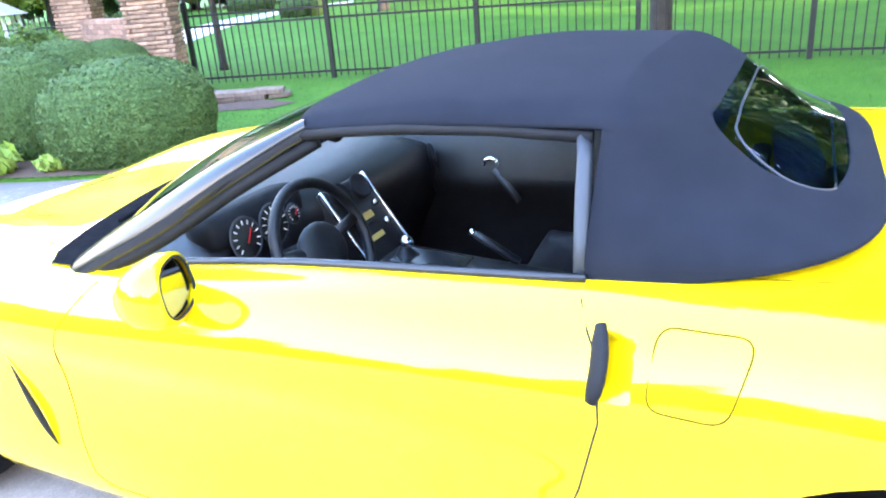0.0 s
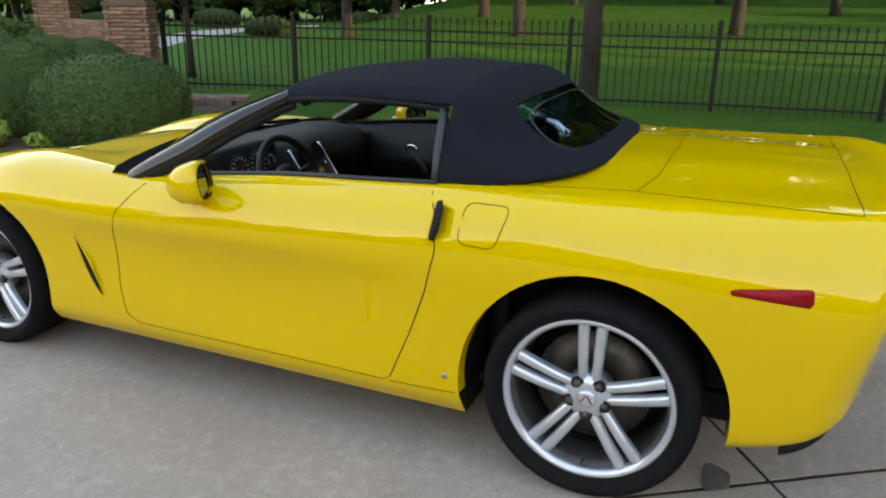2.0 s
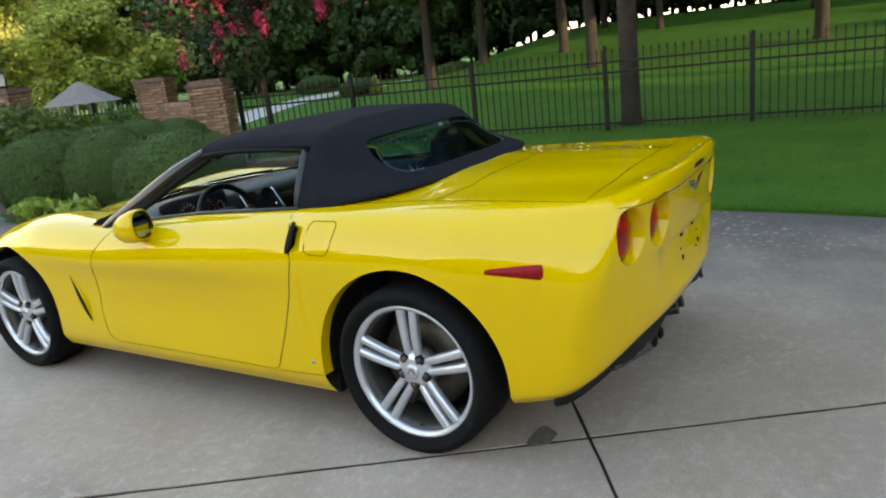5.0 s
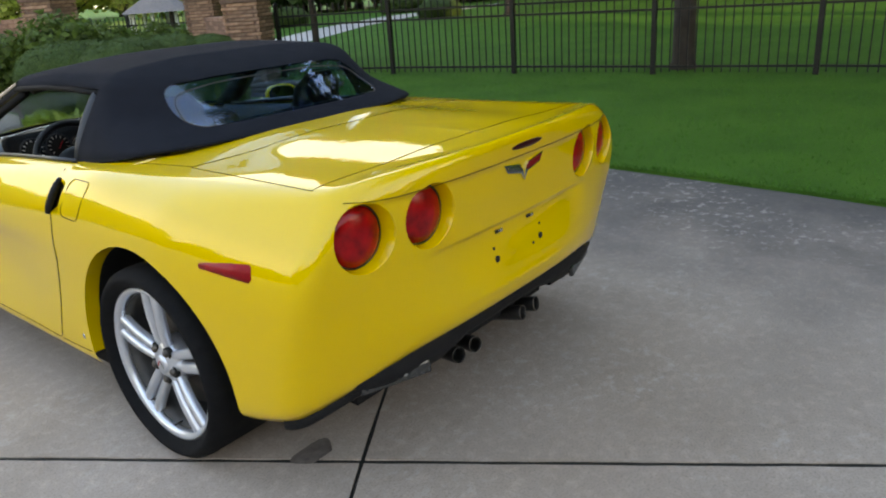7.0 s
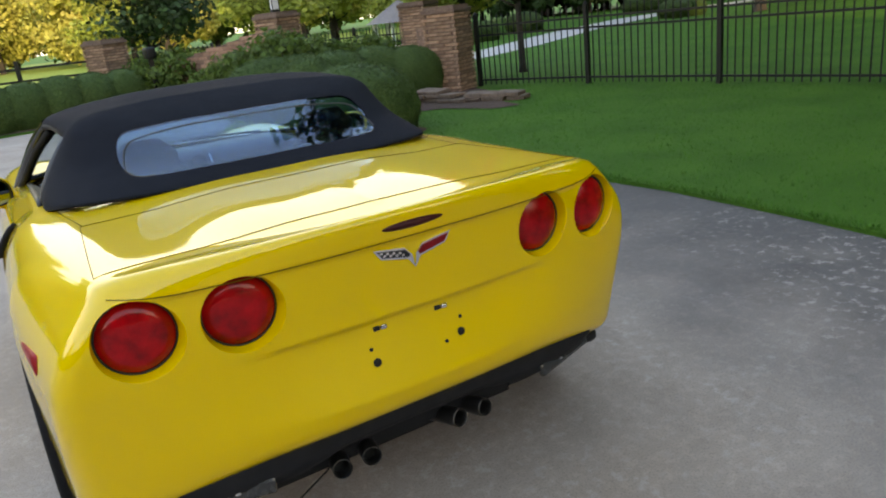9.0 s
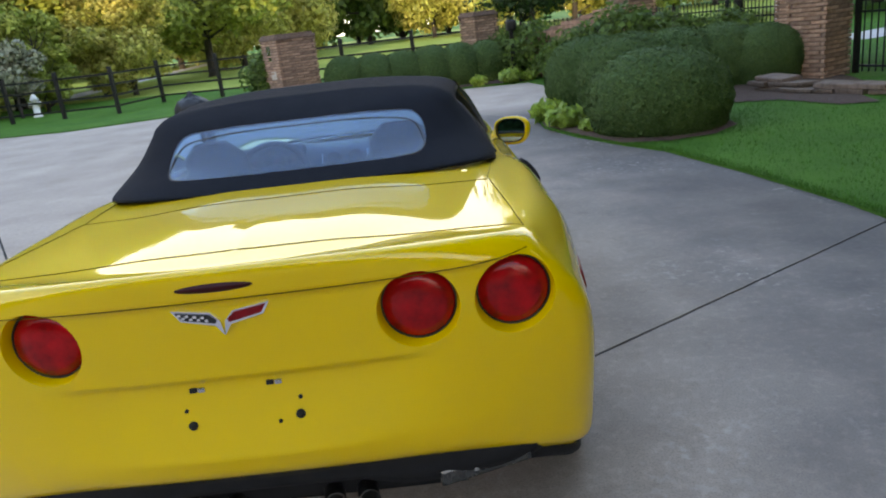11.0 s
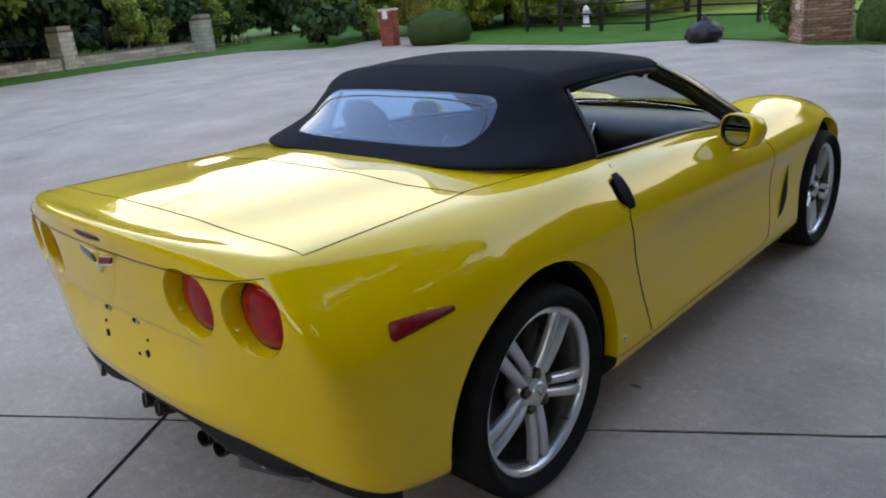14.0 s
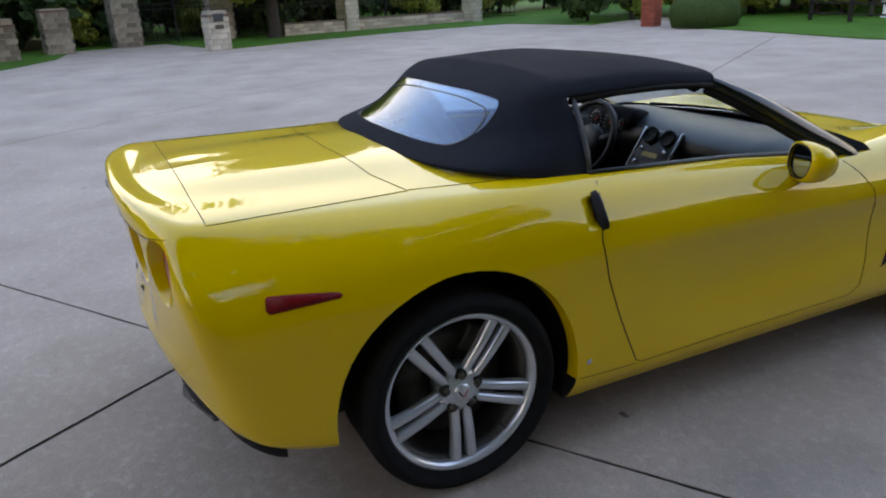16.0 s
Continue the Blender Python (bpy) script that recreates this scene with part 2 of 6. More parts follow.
BRICKJ = surface("brown_brick_joined", (0.22, 0.115, 0.075), (0.34, 0.205, 0.14), 16, rough=0.9, bump=0.6, bump_scale=80, vary=0.35, island=True)
REDBRICK = surface("red_brick", (0.27, 0.055, 0.03), (0.36, 0.09, 0.05), 16, rough=0.9, bump=0.6, bump_scale=80, vary=0.25)
LIMESTONE = surface("pale_limestone", (0.42, 0.37, 0.29), (0.56, 0.51, 0.42), 10, rough=0.9, bump=0.6, bump_scale=60, vary=0.14)
FLAGSTONE = surface("flagstone", (0.11, 0.075, 0.053), (0.19, 0.135, 0.10), 8, rough=0.9, bump=0.8, bump_scale=40, vary=0.3)
# tree leaf in plain, sunlit and shaded copies: sun and shade set by colour
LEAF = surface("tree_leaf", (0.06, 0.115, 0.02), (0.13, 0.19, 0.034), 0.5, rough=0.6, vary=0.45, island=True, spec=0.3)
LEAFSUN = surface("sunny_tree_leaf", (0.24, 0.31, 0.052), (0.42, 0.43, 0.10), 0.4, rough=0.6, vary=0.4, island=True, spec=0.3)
LEAFGOLD = surface("sunlit_gold_leaf", (0.38, 0.40, 0.085), (0.55, 0.49, 0.16), 0.5, rough=0.6, vary=0.4, island=True, spec=0.3)
LEAFDARK = surface("shaded_tree_leaf", (0.022, 0.050, 0.014), (0.038, 0.080, 0.020), 0.8, rough=0.6, vary=0.45, island=True, spec=0.3)
BOXWOOD = surface("boxwood_leaf", (0.050, 0.096, 0.022), (0.072, 0.124, 0.031), 3.0, rough=0.7, vary=0.22, island=True, spec=0.3)
BUSHCORE = surface("shrub_core", (0.04, 0.085, 0.018), (0.058, 0.105, 0.026), 20, rough=0.95, bump=1.0, bump_scale=60)
LIME = surface("lime_leaf", (0.22, 0.34, 0.035), (0.32, 0.42, 0.085), 6, rough=0.5, vary=0.3, island=True)
PINK = surface("pink_blossom", (0.62, 0.035, 0.13), (0.75, 0.08, 0.2), 6, rough=0.7, vary=0.3, island=True)
BARK = surface("grey_brown_bark", (0.026, 0.021, 0.018), (0.050, 0.040, 0.033), 9, rough=0.95, bump=1.0, bump_scale=30)
WHITE = surface("white_paint", (0.75, 0.74, 0.71), (0.62, 0.61, 0.58), 6, rough=0.6)
ROOFING = surface("grey_roof", (0.17, 0.15, 0.14), (0.24, 0.21, 0.2), 8, rough=0.9, bump=0.5)
WALLING = surface("tan_house_wall", (0.42, 0.34, 0.27), (0.5, 0.42, 0.34), 4, rough=0.9, bump=0.4)
BAGBLACK = surface("black_bag_plastic", (0.004, 0.004, 0.005), (0.008, 0.008, 0.009), 12, rough=0.5, bump=1.0, bump_scale=14)
WOOD = surface("weathered_wood", (0.24, 0.21, 0.18), (0.34, 0.31, 0.27), 9, rough=0.9, bump=0.5)
# meadow base lightened to carry the evening sun that the low lamp barely gives
MEADOW = surface("sunlit_meadow_grass", (0.20, 0.27, 0.045), (0.33, 0.37, 0.09), 0.25, rough=0.9, bump=0.8, bump_scale=60, fine=(0.16, 0.22, 0.04), fine_scale=6, spec=0.1)
LANTERNGLASS = surface("frosted_lantern_glass", (0.7, 0.7, 0.68), (0.6, 0.6, 0.58), 9, rough=0.5)


def add_glow_through(m, share):
    """Thin leaves let part of the light through."""
    nt = m.node_tree
    n, ln = nt.nodes, nt.links
    b, out = n["Principled BSDF"], n["Material Output"]
    tr, mx = n.new("ShaderNodeBsdfTranslucent"), n.new("ShaderNodeMixShader")
    ln.new(b.inputs["Base Color"].links[0].from_socket, tr.inputs["Color"])
    mx.inputs[0].default_value = share
    ln.new(b.outputs[0], mx.inputs[1])
    ln.new(tr.outputs[0], mx.inputs[2])
    ln.new(mx.outputs[0], out.inputs["Surface"])


for leafy in (LEAF, LEAFSUN, LEAFGOLD, LIME):
    add_glow_through(leafy, 0.4)
PATHWAY = surface("pale_path", (0.40, 0.37, 0.34), (0.48, 0.45, 0.42), 2, rough=0.9, bump=0.3)


# ---- mesh helpers ----
def mesh_object(name, me, material, parent=None, label=""):
    me.materials.append(material)
    ob = new(name, me)
    if parent is not None:
        ob.parent = parent
    if label:
        tagged(ob, label)
    return ob


def part(name, bm, material, parent=None, label="", smooth=True, normals=False):
    """Links a bmesh as one mesh object."""
    me = bpy.data.meshes.new(name)
    keep = None
    if normals:
        lay = bm.verts.layers.float_vector["n"]
        keep = [v[lay].normalized() for v in bm.verts]
    for f in bm.faces:
        f.smooth = smooth
    bm.to_mesh(me)
    bm.free()
    if keep:
        me.normals_split_custom_set_from_vertices(keep)
    return mesh_object(name, me, material, parent, label)


def thing(name, label, category, group="", kind="", at=(0, 0, 0)):
    ob = new(name)
    ob.location = at
    ob.empty_display_size = 0.1
    return tagged(ob, label, category, group, kind)


def curve_of(*keys):
    """A smooth curve without overshoot through (place, value) keys."""
    xs, ys = np.array([k[0] for k in keys], float), np.array([k[1] for k in keys], float)
    if len(xs) == 1:
        return lambda t: float(ys[0])
    h, d = np.diff(xs), np.diff(ys) / np.diff(xs)
    m = np.zeros(len(xs))
    m[0], m[-1] = d[0], d[-1]
    for i in range(1, len(xs) - 1):
        if d[i - 1] * d[i] > 0:
            m[i] = (h[i - 1] + h[i]) / (h[i - 1] / d[i - 1] + h[i] / d[i])

    def value(t):
        if t <= xs[0]:
            return float(ys[0])
        if t >= xs[-1]:
            return float(ys[-1])
        i = int(np.searchsorted(xs, t) - 1)
        u = (t - xs[i]) / h[i]
        return float(ys[i] * (1 + 2 * u) * (1 - u) ** 2 + m[i] * h[i] * u * (1 - u) ** 2
                     + ys[i + 1] * u * u * (3 - 2 * u) + m[i + 1] * h[i] * u * u * (u - 1))
    return value


def box(bm, size, m, bevel=0.0, seg=2):
    r = bmesh.ops.create_cube(bm, size=1.0, matrix=m @ Matrix.Diagonal((*size, 1)))
    if bevel:
        es = list({e for v in r["verts"] for e in v.link_edges})
        bmesh.ops.bevel(bm, geom=es, offset=bevel, segments=seg, profile=0.6, affect="EDGES")
    return bm


def boxed(name, size, m, material, parent, label="", bevel=0.0, smooth=False):
    bm = bmesh.new()
    box(bm, size, m, bevel)
    return part(name, bm, material, parent, label, smooth)


def cyl(bm, r1, r2, depth, m, seg=24, caps=True):
    bmesh.ops.create_cone(bm, cap_ends=caps, segments=seg, radius1=r1, radius2=r2, depth=depth, matrix=m)
    return bm


def lathe(bm, profile, m, seg=48, closed=False):
    """Turns (radius, height) points round the local z axis."""
    rings = []
    for i in range(seg):
        a = 2 * math.pi * i / seg
        rings.append([bm.verts.new(m @ Vector((r * math.cos(a), r * math.sin(a), h))) for r, h in profile])
    k = len(profile)
    for i in range(seg):
        a, b = rings[i], rings[(i + 1) % seg]
        for j in range(k if closed else k - 1):
            bm.faces.new((a[j], b[j], b[(j + 1) % k], a[(j + 1) % k]))
    bmesh.ops.remove_doubles(bm, verts=bm.verts[:], dist=1e-5)
    bmesh.ops.recalc_face_normals(bm, faces=bm.faces[:])
    return bm


def tube(bm, pts, radius, seg=8, closed=False, flat=1.0):
    """A tube along points."""
    pts = [Vector(p) for p in pts]
    n = len(pts)
    rings = []
    side = None
    for i, p in enumerate(pts):
        a = pts[(i - 1) % n] if (closed or i > 0) else p
        b = pts[(i + 1) % n] if (closed or i < n - 1) else p
        d = (b - a).normalized()
        if side is None:
            side = d.orthogonal().normalized()
        side = (side - d * side.dot(d)).normalized()
        up = d.cross(side)
        r = radius[i] if isinstance(radius, (list, tuple)) else radius
        rings.append([bm.verts.new(p + r * (math.cos(2 * math.pi * j / seg) * side + flat * math.sin(2 * math.pi * j / seg) * up)) for j in range(seg)])
    for i in range(n if closed else n - 1):
        a, b = rings[i], rings[(i + 1) % n]
        for j in range(seg):
            bm.faces.new((a[j], a[(j + 1) % seg], b[(j + 1) % seg], b[j]))
    if not closed:
        bm.faces.new(rings[0][::-1])
        bm.faces.new(rings[-1])
    return bm


def grid(bm, rows):
    """Quads through rows of points."""
    vs = [[bm.verts.new(p) for p in row] for row in rows]
    for a, b in zip(vs, vs[1:]):
        for i in range(len(a) - 1):
            bm.faces.new((a[i], a[i + 1], b[i + 1], b[i]))
    return bm


def spline(points, steps):
    """Catmull-Rom through 3D points."""
    out = []
    p = [np.array(q, float) for q in points]
    p = [2 * p[0] - p[1]] + p + [2 * p[-1] - p[-2]]
    for i in range(1, len(p) - 2):
        for k in range(steps):
            u = k / steps
            out.append(0.5 * (2 * p[i] + (p[i + 1] - p[i - 1]) * u + (2 * p[i - 1] - 5 * p[i] + 4 * p[i + 1] - p[i + 2]) * u * u
                              + (3 * p[i] - p[i - 1] - 3 * p[i + 1] + p[i + 2]) * u ** 3))
    out.append(p[-2])
    return out


def inside(poly, x, y):
    hit = False
    for (x1, y1), (x2, y2) in zip(poly, poly[1:] + poly[:1]):
        if (y1 > y) != (y2 > y) and x < (x2 - x1) * (y - y1) / (y2 - y1) + x1:
            hit = not hit
    return hit


def cut(bm, poly, axes, only):
    """Cuts the outline of a polygon, seen along one axis, into the mesh; returns the faces inside."""
    i, j = axes
    plo, phi = [min(q[k] for q in poly) - .05 for k in (0, 1)], [max(q[k] for q in poly) + .05 for k in (0, 1)]
    pool = []
    for f in bm.faces:
        c = f.calc_center_median()
        if plo[0] <= c[i] <= phi[0] and plo[1] <= c[j] <= phi[1] and only(c):
            pool.append(f)
    for (x1, y1), (x2, y2) in zip(poly, poly[1:] + poly[:1]):
        lo, hi = (min(x1, x2) - 1e-4, min(y1, y2) - 1e-4), (max(x1, x2) + 1e-4, max(y1, y2) + 1e-4)
        some = []
        for f in pool:
            c = [v.co for v in f.verts]
            if (max(v[i] for v in c) >= lo[0] and min(v[i] for v in c) <= hi[0] and max(v[j] for v in c) >= lo[1]
                    and min(v[j] for v in c) <= hi[1]):
                some.append(f)
        geom = some + list({e for f in some for e in f.edges}) + list({v for f in some for v in f.verts})
        no, co = Vector((0, 0, 0)), Vector((0, 0, 0))
        no[i], no[j] = y2 - y1, x1 - x2
        co[i], co[j] = x1, y1
        if geom and no.length > 1e-9:
            got = bmesh.ops.bisect_plane(bm, geom=geom, plane_co=co, plane_no=no.normalized(), dist=1e-5)
            known = {f for f in pool if f.is_valid}
            pool = list(known | {f for f in got["geom"] if isinstance(f, bmesh.types.BMFace) and f.is_valid and only(f.calc_center_median())})
    return [f for f in pool if inside(poly, (c := f.calc_center_median())[i], c[j])]


def lift(bm, faces):
    """Moves faces into a bmesh of their own, with the kept normals."""
    lay = bm.verts.layers.float_vector["n"]
    out = bmesh.new()
    lay2 = out.verts.layers.float_vector.new("n")
    made = {}
    for f in faces:
        for v in f.verts:
            if v not in made:
                made[v] = out.verts.new(v.co)
                made[v][lay2] = v[lay]
        try:
            out.faces.new([made[v] for v in f.verts])
        except ValueError:
            pass
    bmesh.ops.delete(bm, geom=faces, context="FACES")
    return out


def keep_normals(bm):
    bm.normal_update()
    lay = bm.verts.layers.float_vector.new("n")
    for v in bm.verts:
        v[lay] = v.normal


def rounded(points, r, steps=5):
    """A polygon with rounded corners."""
    out = []
    n = len(points)
    for i in range(n):
        p, a, b = (Vector(points[k % n]) for k in (i, i - 1, i + 1))
        da, db = (a - p), (b - p)
        q = min(r, da.length / 2, db.length / 2)
        s, e = p + da.normalized() * q, p + db.normalized() * q
        for k in range(steps + 1):
            u = k / steps
            v = s * (1 - u) ** 2 + p * 2 * u * (1 - u) + e * u * u
            out.append((v.x, v.y))
    return out


# ================= the car: x to its right, y ahead, rear axle over y = 0 =================
car = thing("car", "yellow convertible sports car with closed black fabric top, windows down", "car")
LEVELS = []
YA, YB = -0.15, 2.75


def level(yr, yf, w, z, corner, r=.05, bow=2.6, nf=2.4):
    """One line round the body: its rear and front ends, half width and height along y, the tail corner (x, y), its radius and the bow of the tail."""
    LEVELS.append((yr, yf, curve_of(*w), curve_of(*z), corner, r, bow, nf))


level(-.79, 3.42, [(0, .868)], [(-.79, .426), (-.765, .414), (-.70, .36), (-.6, .302), (-.43, .262), (-.1, .22), (.37, .185), (2.3, .185), (3.5, .2)], (.822, -.652), .10)
level(-.845, 3.48, [(-.15, .905), (.4, .912), (1.2, .905), (2.0, .905), (2.75, .895)],
      [(-.845, .47), (-.80, .45), (-.72, .395), (-.6, .345), (-.43, .31), (-.1, .28), (.37, .255), (2.3, .25), (3.5, .26)], (.856, -.675), .09)
level(-.862, 3.52, [(-.15, .912), (.45, .917), (1.2, .897), (1.95, .908), (2.75, .90)],
      [(-.88, .53), (-.6, .47), (-.2, .42), (.37, .35), (2.3, .345), (3.5, .34)], (.866, -.697), .085)
level(-.858, 3.53, [(-.15, .917), (.45, .915), (1.2, .88), (1.95, .895), (2.75, .905)],
      [(-.88, .61), (-.6, .58), (-.2, .54), (.4, .48), (2.3, .47), (3.5, .42)], (.866, -.724), .075)
level(-.855, 3.53, [(-.15, .92), (.4, .915), (1.2, .888), (1.95, .895), (2.75, .905)],
      [(-.88, .70), (-.5, .68), (-.1, .66), (.4, .61), (2.3, .59), (3.5, .48)], (.862, -.750), .065)
level(-.857, 3.52, [(-.15, .915), (.4, .915), (1.2, .912), (1.9, .912), (2.75, .90)],
      [(-.88, .775), (-.3, .76), (.4, .72), (1.2, .70), (1.9, .685), (2.4, .70), (2.75, .67), (3.3, .56), (3.5, .52)], (.848, -.768), .06)
level(-.865, 3.49, [(-.15, .898), (.3, .90), (1.2, .895), (1.9, .888), (2.4, .875), (2.75, .86)],
      [(-.88, .85), (-.3, .835), (.3, .82), (1.2, .79), (1.9, .765), (2.4, .77), (2.75, .735), (3.3, .60), (3.5, .54)], (.812, -.780))
level(-.872, 3.44, [(-.15, .85), (.3, .865), (.6, .85), (1.2, .845), (1.8, .835), (2.4, .81), (2.75, .78)],
      [(-.88, .935), (-.5, .92), (-.1, .905), (.3, .893), (1.2, .865), (1.8, .825), (2.1, .832), (2.4, .84), (2.75, .80), (3.3, .635), (3.5, .56)], (.748, -.782), .05, 2.8)
level(-.880, 3.38, [(-.15, .78), (.3, .81), (.6, .79), (1.2, .785), (1.8, .775), (2.4, .70), (2.75, .66)],
      [(-.89, 1.0), (-.82, .985), (-.6, .965), (-.1, .95), (.3, .942), (.6, .925), (1.2, .895), (1.8, .85), (2.1, .862), (2.4, .872), (2.75, .832), (3.3, .655)], (.712, -.752), .06, 2.8)
level(-.862, 3.30, [(-.15, .69), (.6, .735), (1.8, .73), (2.4, .55), (2.75, .5)],
      [(-.87, 1.016), (-.80, 1.0), (-.7, .982), (-.3, .97), (.3, .955), (.6, .938), (1.2, .905), (1.8, .855), (2.1, .856), (2.4, .857), (2.75, .815), (3.3, .64)], (.63, -.745), .08)
level(-.80, 3.15, [(-.15, .48), (1.8, .5), (2.4, .42), (2.75, .36)],
      [(-.8, .993), (-.68, .984), (-.5, .981), (-.1, .976), (.1, .977), (.6, .958), (1.8, .86), (2.1, .855), (2.4, .825), (2.75, .77), (3.4, .60)], (.43, -.72), .08)
level(-.74, 3.0, [(-.15, .25), (2.75, .18)],
      [(-.8, .99), (-.5, .995), (.1, .992), (.6, .965), (1.8, .87), (2.1, .865), (2.4, .845), (2.75, .79), (3.4, .60)], (.22, -.70), .06)
level(-.68, 2.9, [(0, 0.0)],
      [(-.8, .992), (-.5, .998), (.1, .993), (.6, .965), (1.8, .875), (2.1, .87), (2.4, .85), (2.75, .795), (3.4, .60)], (.0, -.68), .0)


def tail_line(yr, half, corner, r, bow, ya):
    """Half of a level's plan behind the rear axle: the bowed tail panel, the rounded corner and the flank, 40 points from the middle outwards."""
    cx, cy = corner
    if cx < .01:
        return [(0.0, yr + (ya - yr) * k / 40) for k in range(40)]

    def face(x):
        return yr + (cy - yr) * (x / cx) ** bow

    def flank(y):
        u = (y - ya) / (cy - ya)
        return half - (half - cx) * max(u, 0) ** 1.2
    a, b = cx - r * .9, cy + r * 1.1
    out = [(a * k / 16, face(a * k / 16)) for k in range(16)]
    p0, p1, p2 = Vector((a, face(a))), Vector((cx, cy)), Vector((flank(b), b))
    out += [tuple(p0 * (1 - u) ** 2 + p1 * 2 * u * (1 - u) + p2 * u * u) for u in (k / 10 for k in range(10))]
    return out + [(flank(b + (ya - b) * k / 14), b + (ya - b) * k / 14) for k in range(14)]


def body_rows(levels, ya, yb, step=0.03, quarter=40):
    """Half of a shell: for each station round the plan, a line from the lowest level to the highest."""
    tails = [tail_line(yr, w(ya), corner, r, bow, ya) for yr, yf, w, z, corner, r, bow, nf in levels]
    stations = [("r", i) for i in range(quarter)]
    n = int((yb - ya) / step)
    stations += [("s", ya + (yb - ya) * i / n) for i in range(n + 1)]
    stations += [("f", math.pi / 2 * (i + 1) / quarter) for i in range(quarter)]
    rows = []
    for kind, a in stations:
        line = []
        for tail, (yr, yf, w, z, corner, r, bow, nf) in zip(tails, levels):
            if kind == "s":
                x, y = w(a), a
            elif kind == "r":
                x, y = tail[a]
            else:
                x, y = w(yb) * max(math.cos(a), 0.0) ** (2 / nf), yb + (yf - yb) * math.sin(a) ** (2 / nf)
            line.append((x, y, z(y)))
        rows.append(line)
    return rows


def shell(rows, steps):
    bm = bmesh.new()
    lines = [spline(r, steps) for r in rows]
    grid(bm, lines)
    grid(bm, [[(-p[0], p[1], p[2]) for p in r] for r in lines])
    bmesh.ops.remove_doubles(bm, verts=bm.verts[:], dist=2e-4)
    bmesh.ops.recalc_face_normals(bm, faces=bm.faces[:])
    bm.normal_update()
    side = max(bm.faces, key=lambda f: f.calc_center_median().x)
    if side.normal.x < 0:
        bmesh.ops.reverse_faces(bm, faces=bm.faces[:])
    return bm


def smooth01(a, b, t):
    u = min(max((t - a) / (b - a), 0.0), 1.0)
    return u * u * (3 - 2 * u)


body = shell(body_rows(LEVELS, YA, YB), 8)
# the number-plate recess, the bumper ledge and the overhang of the spoiler
for v in body.verts:
    x, y, z = v.co
    if y < -0.6:
        across = 1 - smooth01(0.34, 0.46, abs(x))
        v.co.y += 0.019 * across * smooth01(0.50, 0.74, z) * (1 - smooth01(0.726, 0.736, z))
        v.co.y -= 0.004 * (1 - smooth01(0.20, 0.36, abs(x))) * math.exp(-((z - .525) / .012) ** 2)
        v.co.y -= 0.010 * smooth01(0.928, 0.942, z) * (1 - smooth01(.63, .72, abs(x))) * smooth01(-.76, -.80, y)
keep_normals(body)
from mathutils.bvhtree import BVHTree
skin = BVHTree.FromBMesh(body)


def on_skin(p, way):
    """The place and normal where a ray first meets the body's skin."""
    hit = skin.ray_cast(Vector(p), Vector(way))
    return hit[0], hit[1]


def circle(cx, cy, r, n=32, ry=None):
    return [(cx + r * math.cos(2 * math.pi * k / n), cy + (ry or r) * math.sin(2 * math.pi * k / n)) for k in range(n)]


# wheel arches
ARCHES = [(0.0, 0.338, 0.420), (2.686, 0.328, 0.396)]
for y0, z0, r in ARCHES:
    for s in (-1, 1):
        gone = cut(body, circle(y0, z0, r, 48), (1, 2), lambda c, s=s: c.x * s > 0.66 and c.z < 0.83)
        bmesh.ops.delete(body, geom=gone, context="FACES")
# below the floor of the arch the skin ends too
for y0, z0, r in ARCHES:
    for s in (-1, 1):
        gone = cut(body, [(y0 - r * .97, .0), (y0 + r * .97, .0), (y0 + r * .97, z0 - 0.02), (y0 - r * .97, z0 - 0.02)], (1, 2), lambda c, s=s: c.x * s > 0.5)
        bmesh.ops.delete(body, geom=gone, context="FACES")
# cockpit opening, seen from above
OPENING = [(-.735, .57), (-.735, 1.80), (-.66, 1.93), (-.40, 2.04), (0, 2.08), (.40, 2.04), (.66, 1.93), (.735, 1.80), (.735, .57),
           (.70, .36), (.60, .21), (.40, .15), (0, .13), (-.40, .15), (-.60, .21), (-.70, .36)]
gone = cut(body, OPENING, (0, 1), lambda c: c.z > 0.7)
bmesh.ops.delete(body, geom=gone, context="FACES")
# tail lamp holes
LAMPS = [(-.666, .847), (-.440, .852), (.440, .852), (.666, .847)]
for x, z in LAMPS:
    gone = cut(body, circle(x, z, 0.097, 32), (0, 2), lambda c: c.y < -0.55)
    bmesh.ops.delete(body, geom=gone, context="FACES")
# doors, lids and the fuel flap become parts of their own
DOOR = [(.570, 1.0), (.570, .925), (.520, .855), (.512, .76), (.545, .62), (.60, .46), (.672, .284), (.70, .268), (1.80, .268), (1.86, .30),
        (1.89, .42), (1.892, .62), (1.86, .72), (1.79, .80), (1.735, .86), (1.72, 1.0)]
SCOOP = rounded([(.521, .798), (.521, .898), (.462, .898), (.462, .798)], .012)
FUEL = rounded([(.432, .915), (.282, .918), (.318, .792), (.440, .797)], 0.03)
TRUNK = [(-.712, -.675), (.712, -.675), (.700, -.45), (.675, -.06), (.45, -.10), (0, -.115), (-.45, -.10), (-.675, -.06), (-.700, -.45)]
TONNEAU = [(-.665, -.052), (-.45, -.092), (0, -.107), (.45, -.092), (.665, -.052), (.73, .56), (.70, .36), (.60, .21), (.40, .15), (0, .13),
           (-.40, .15), (-.60, .21), (-.70, .36), (-.73, .56)]
doors = {}
for s, word in ((-1, "driver's"), (1, "passenger's")):
    doors[s] = part("door", lift(body, cut(body, DOOR, (1, 2), lambda c, s=s: c.x * s > 0.6 and c.z > .24)), PAINT, car, "yellow car door with its window lowered", normals=True)
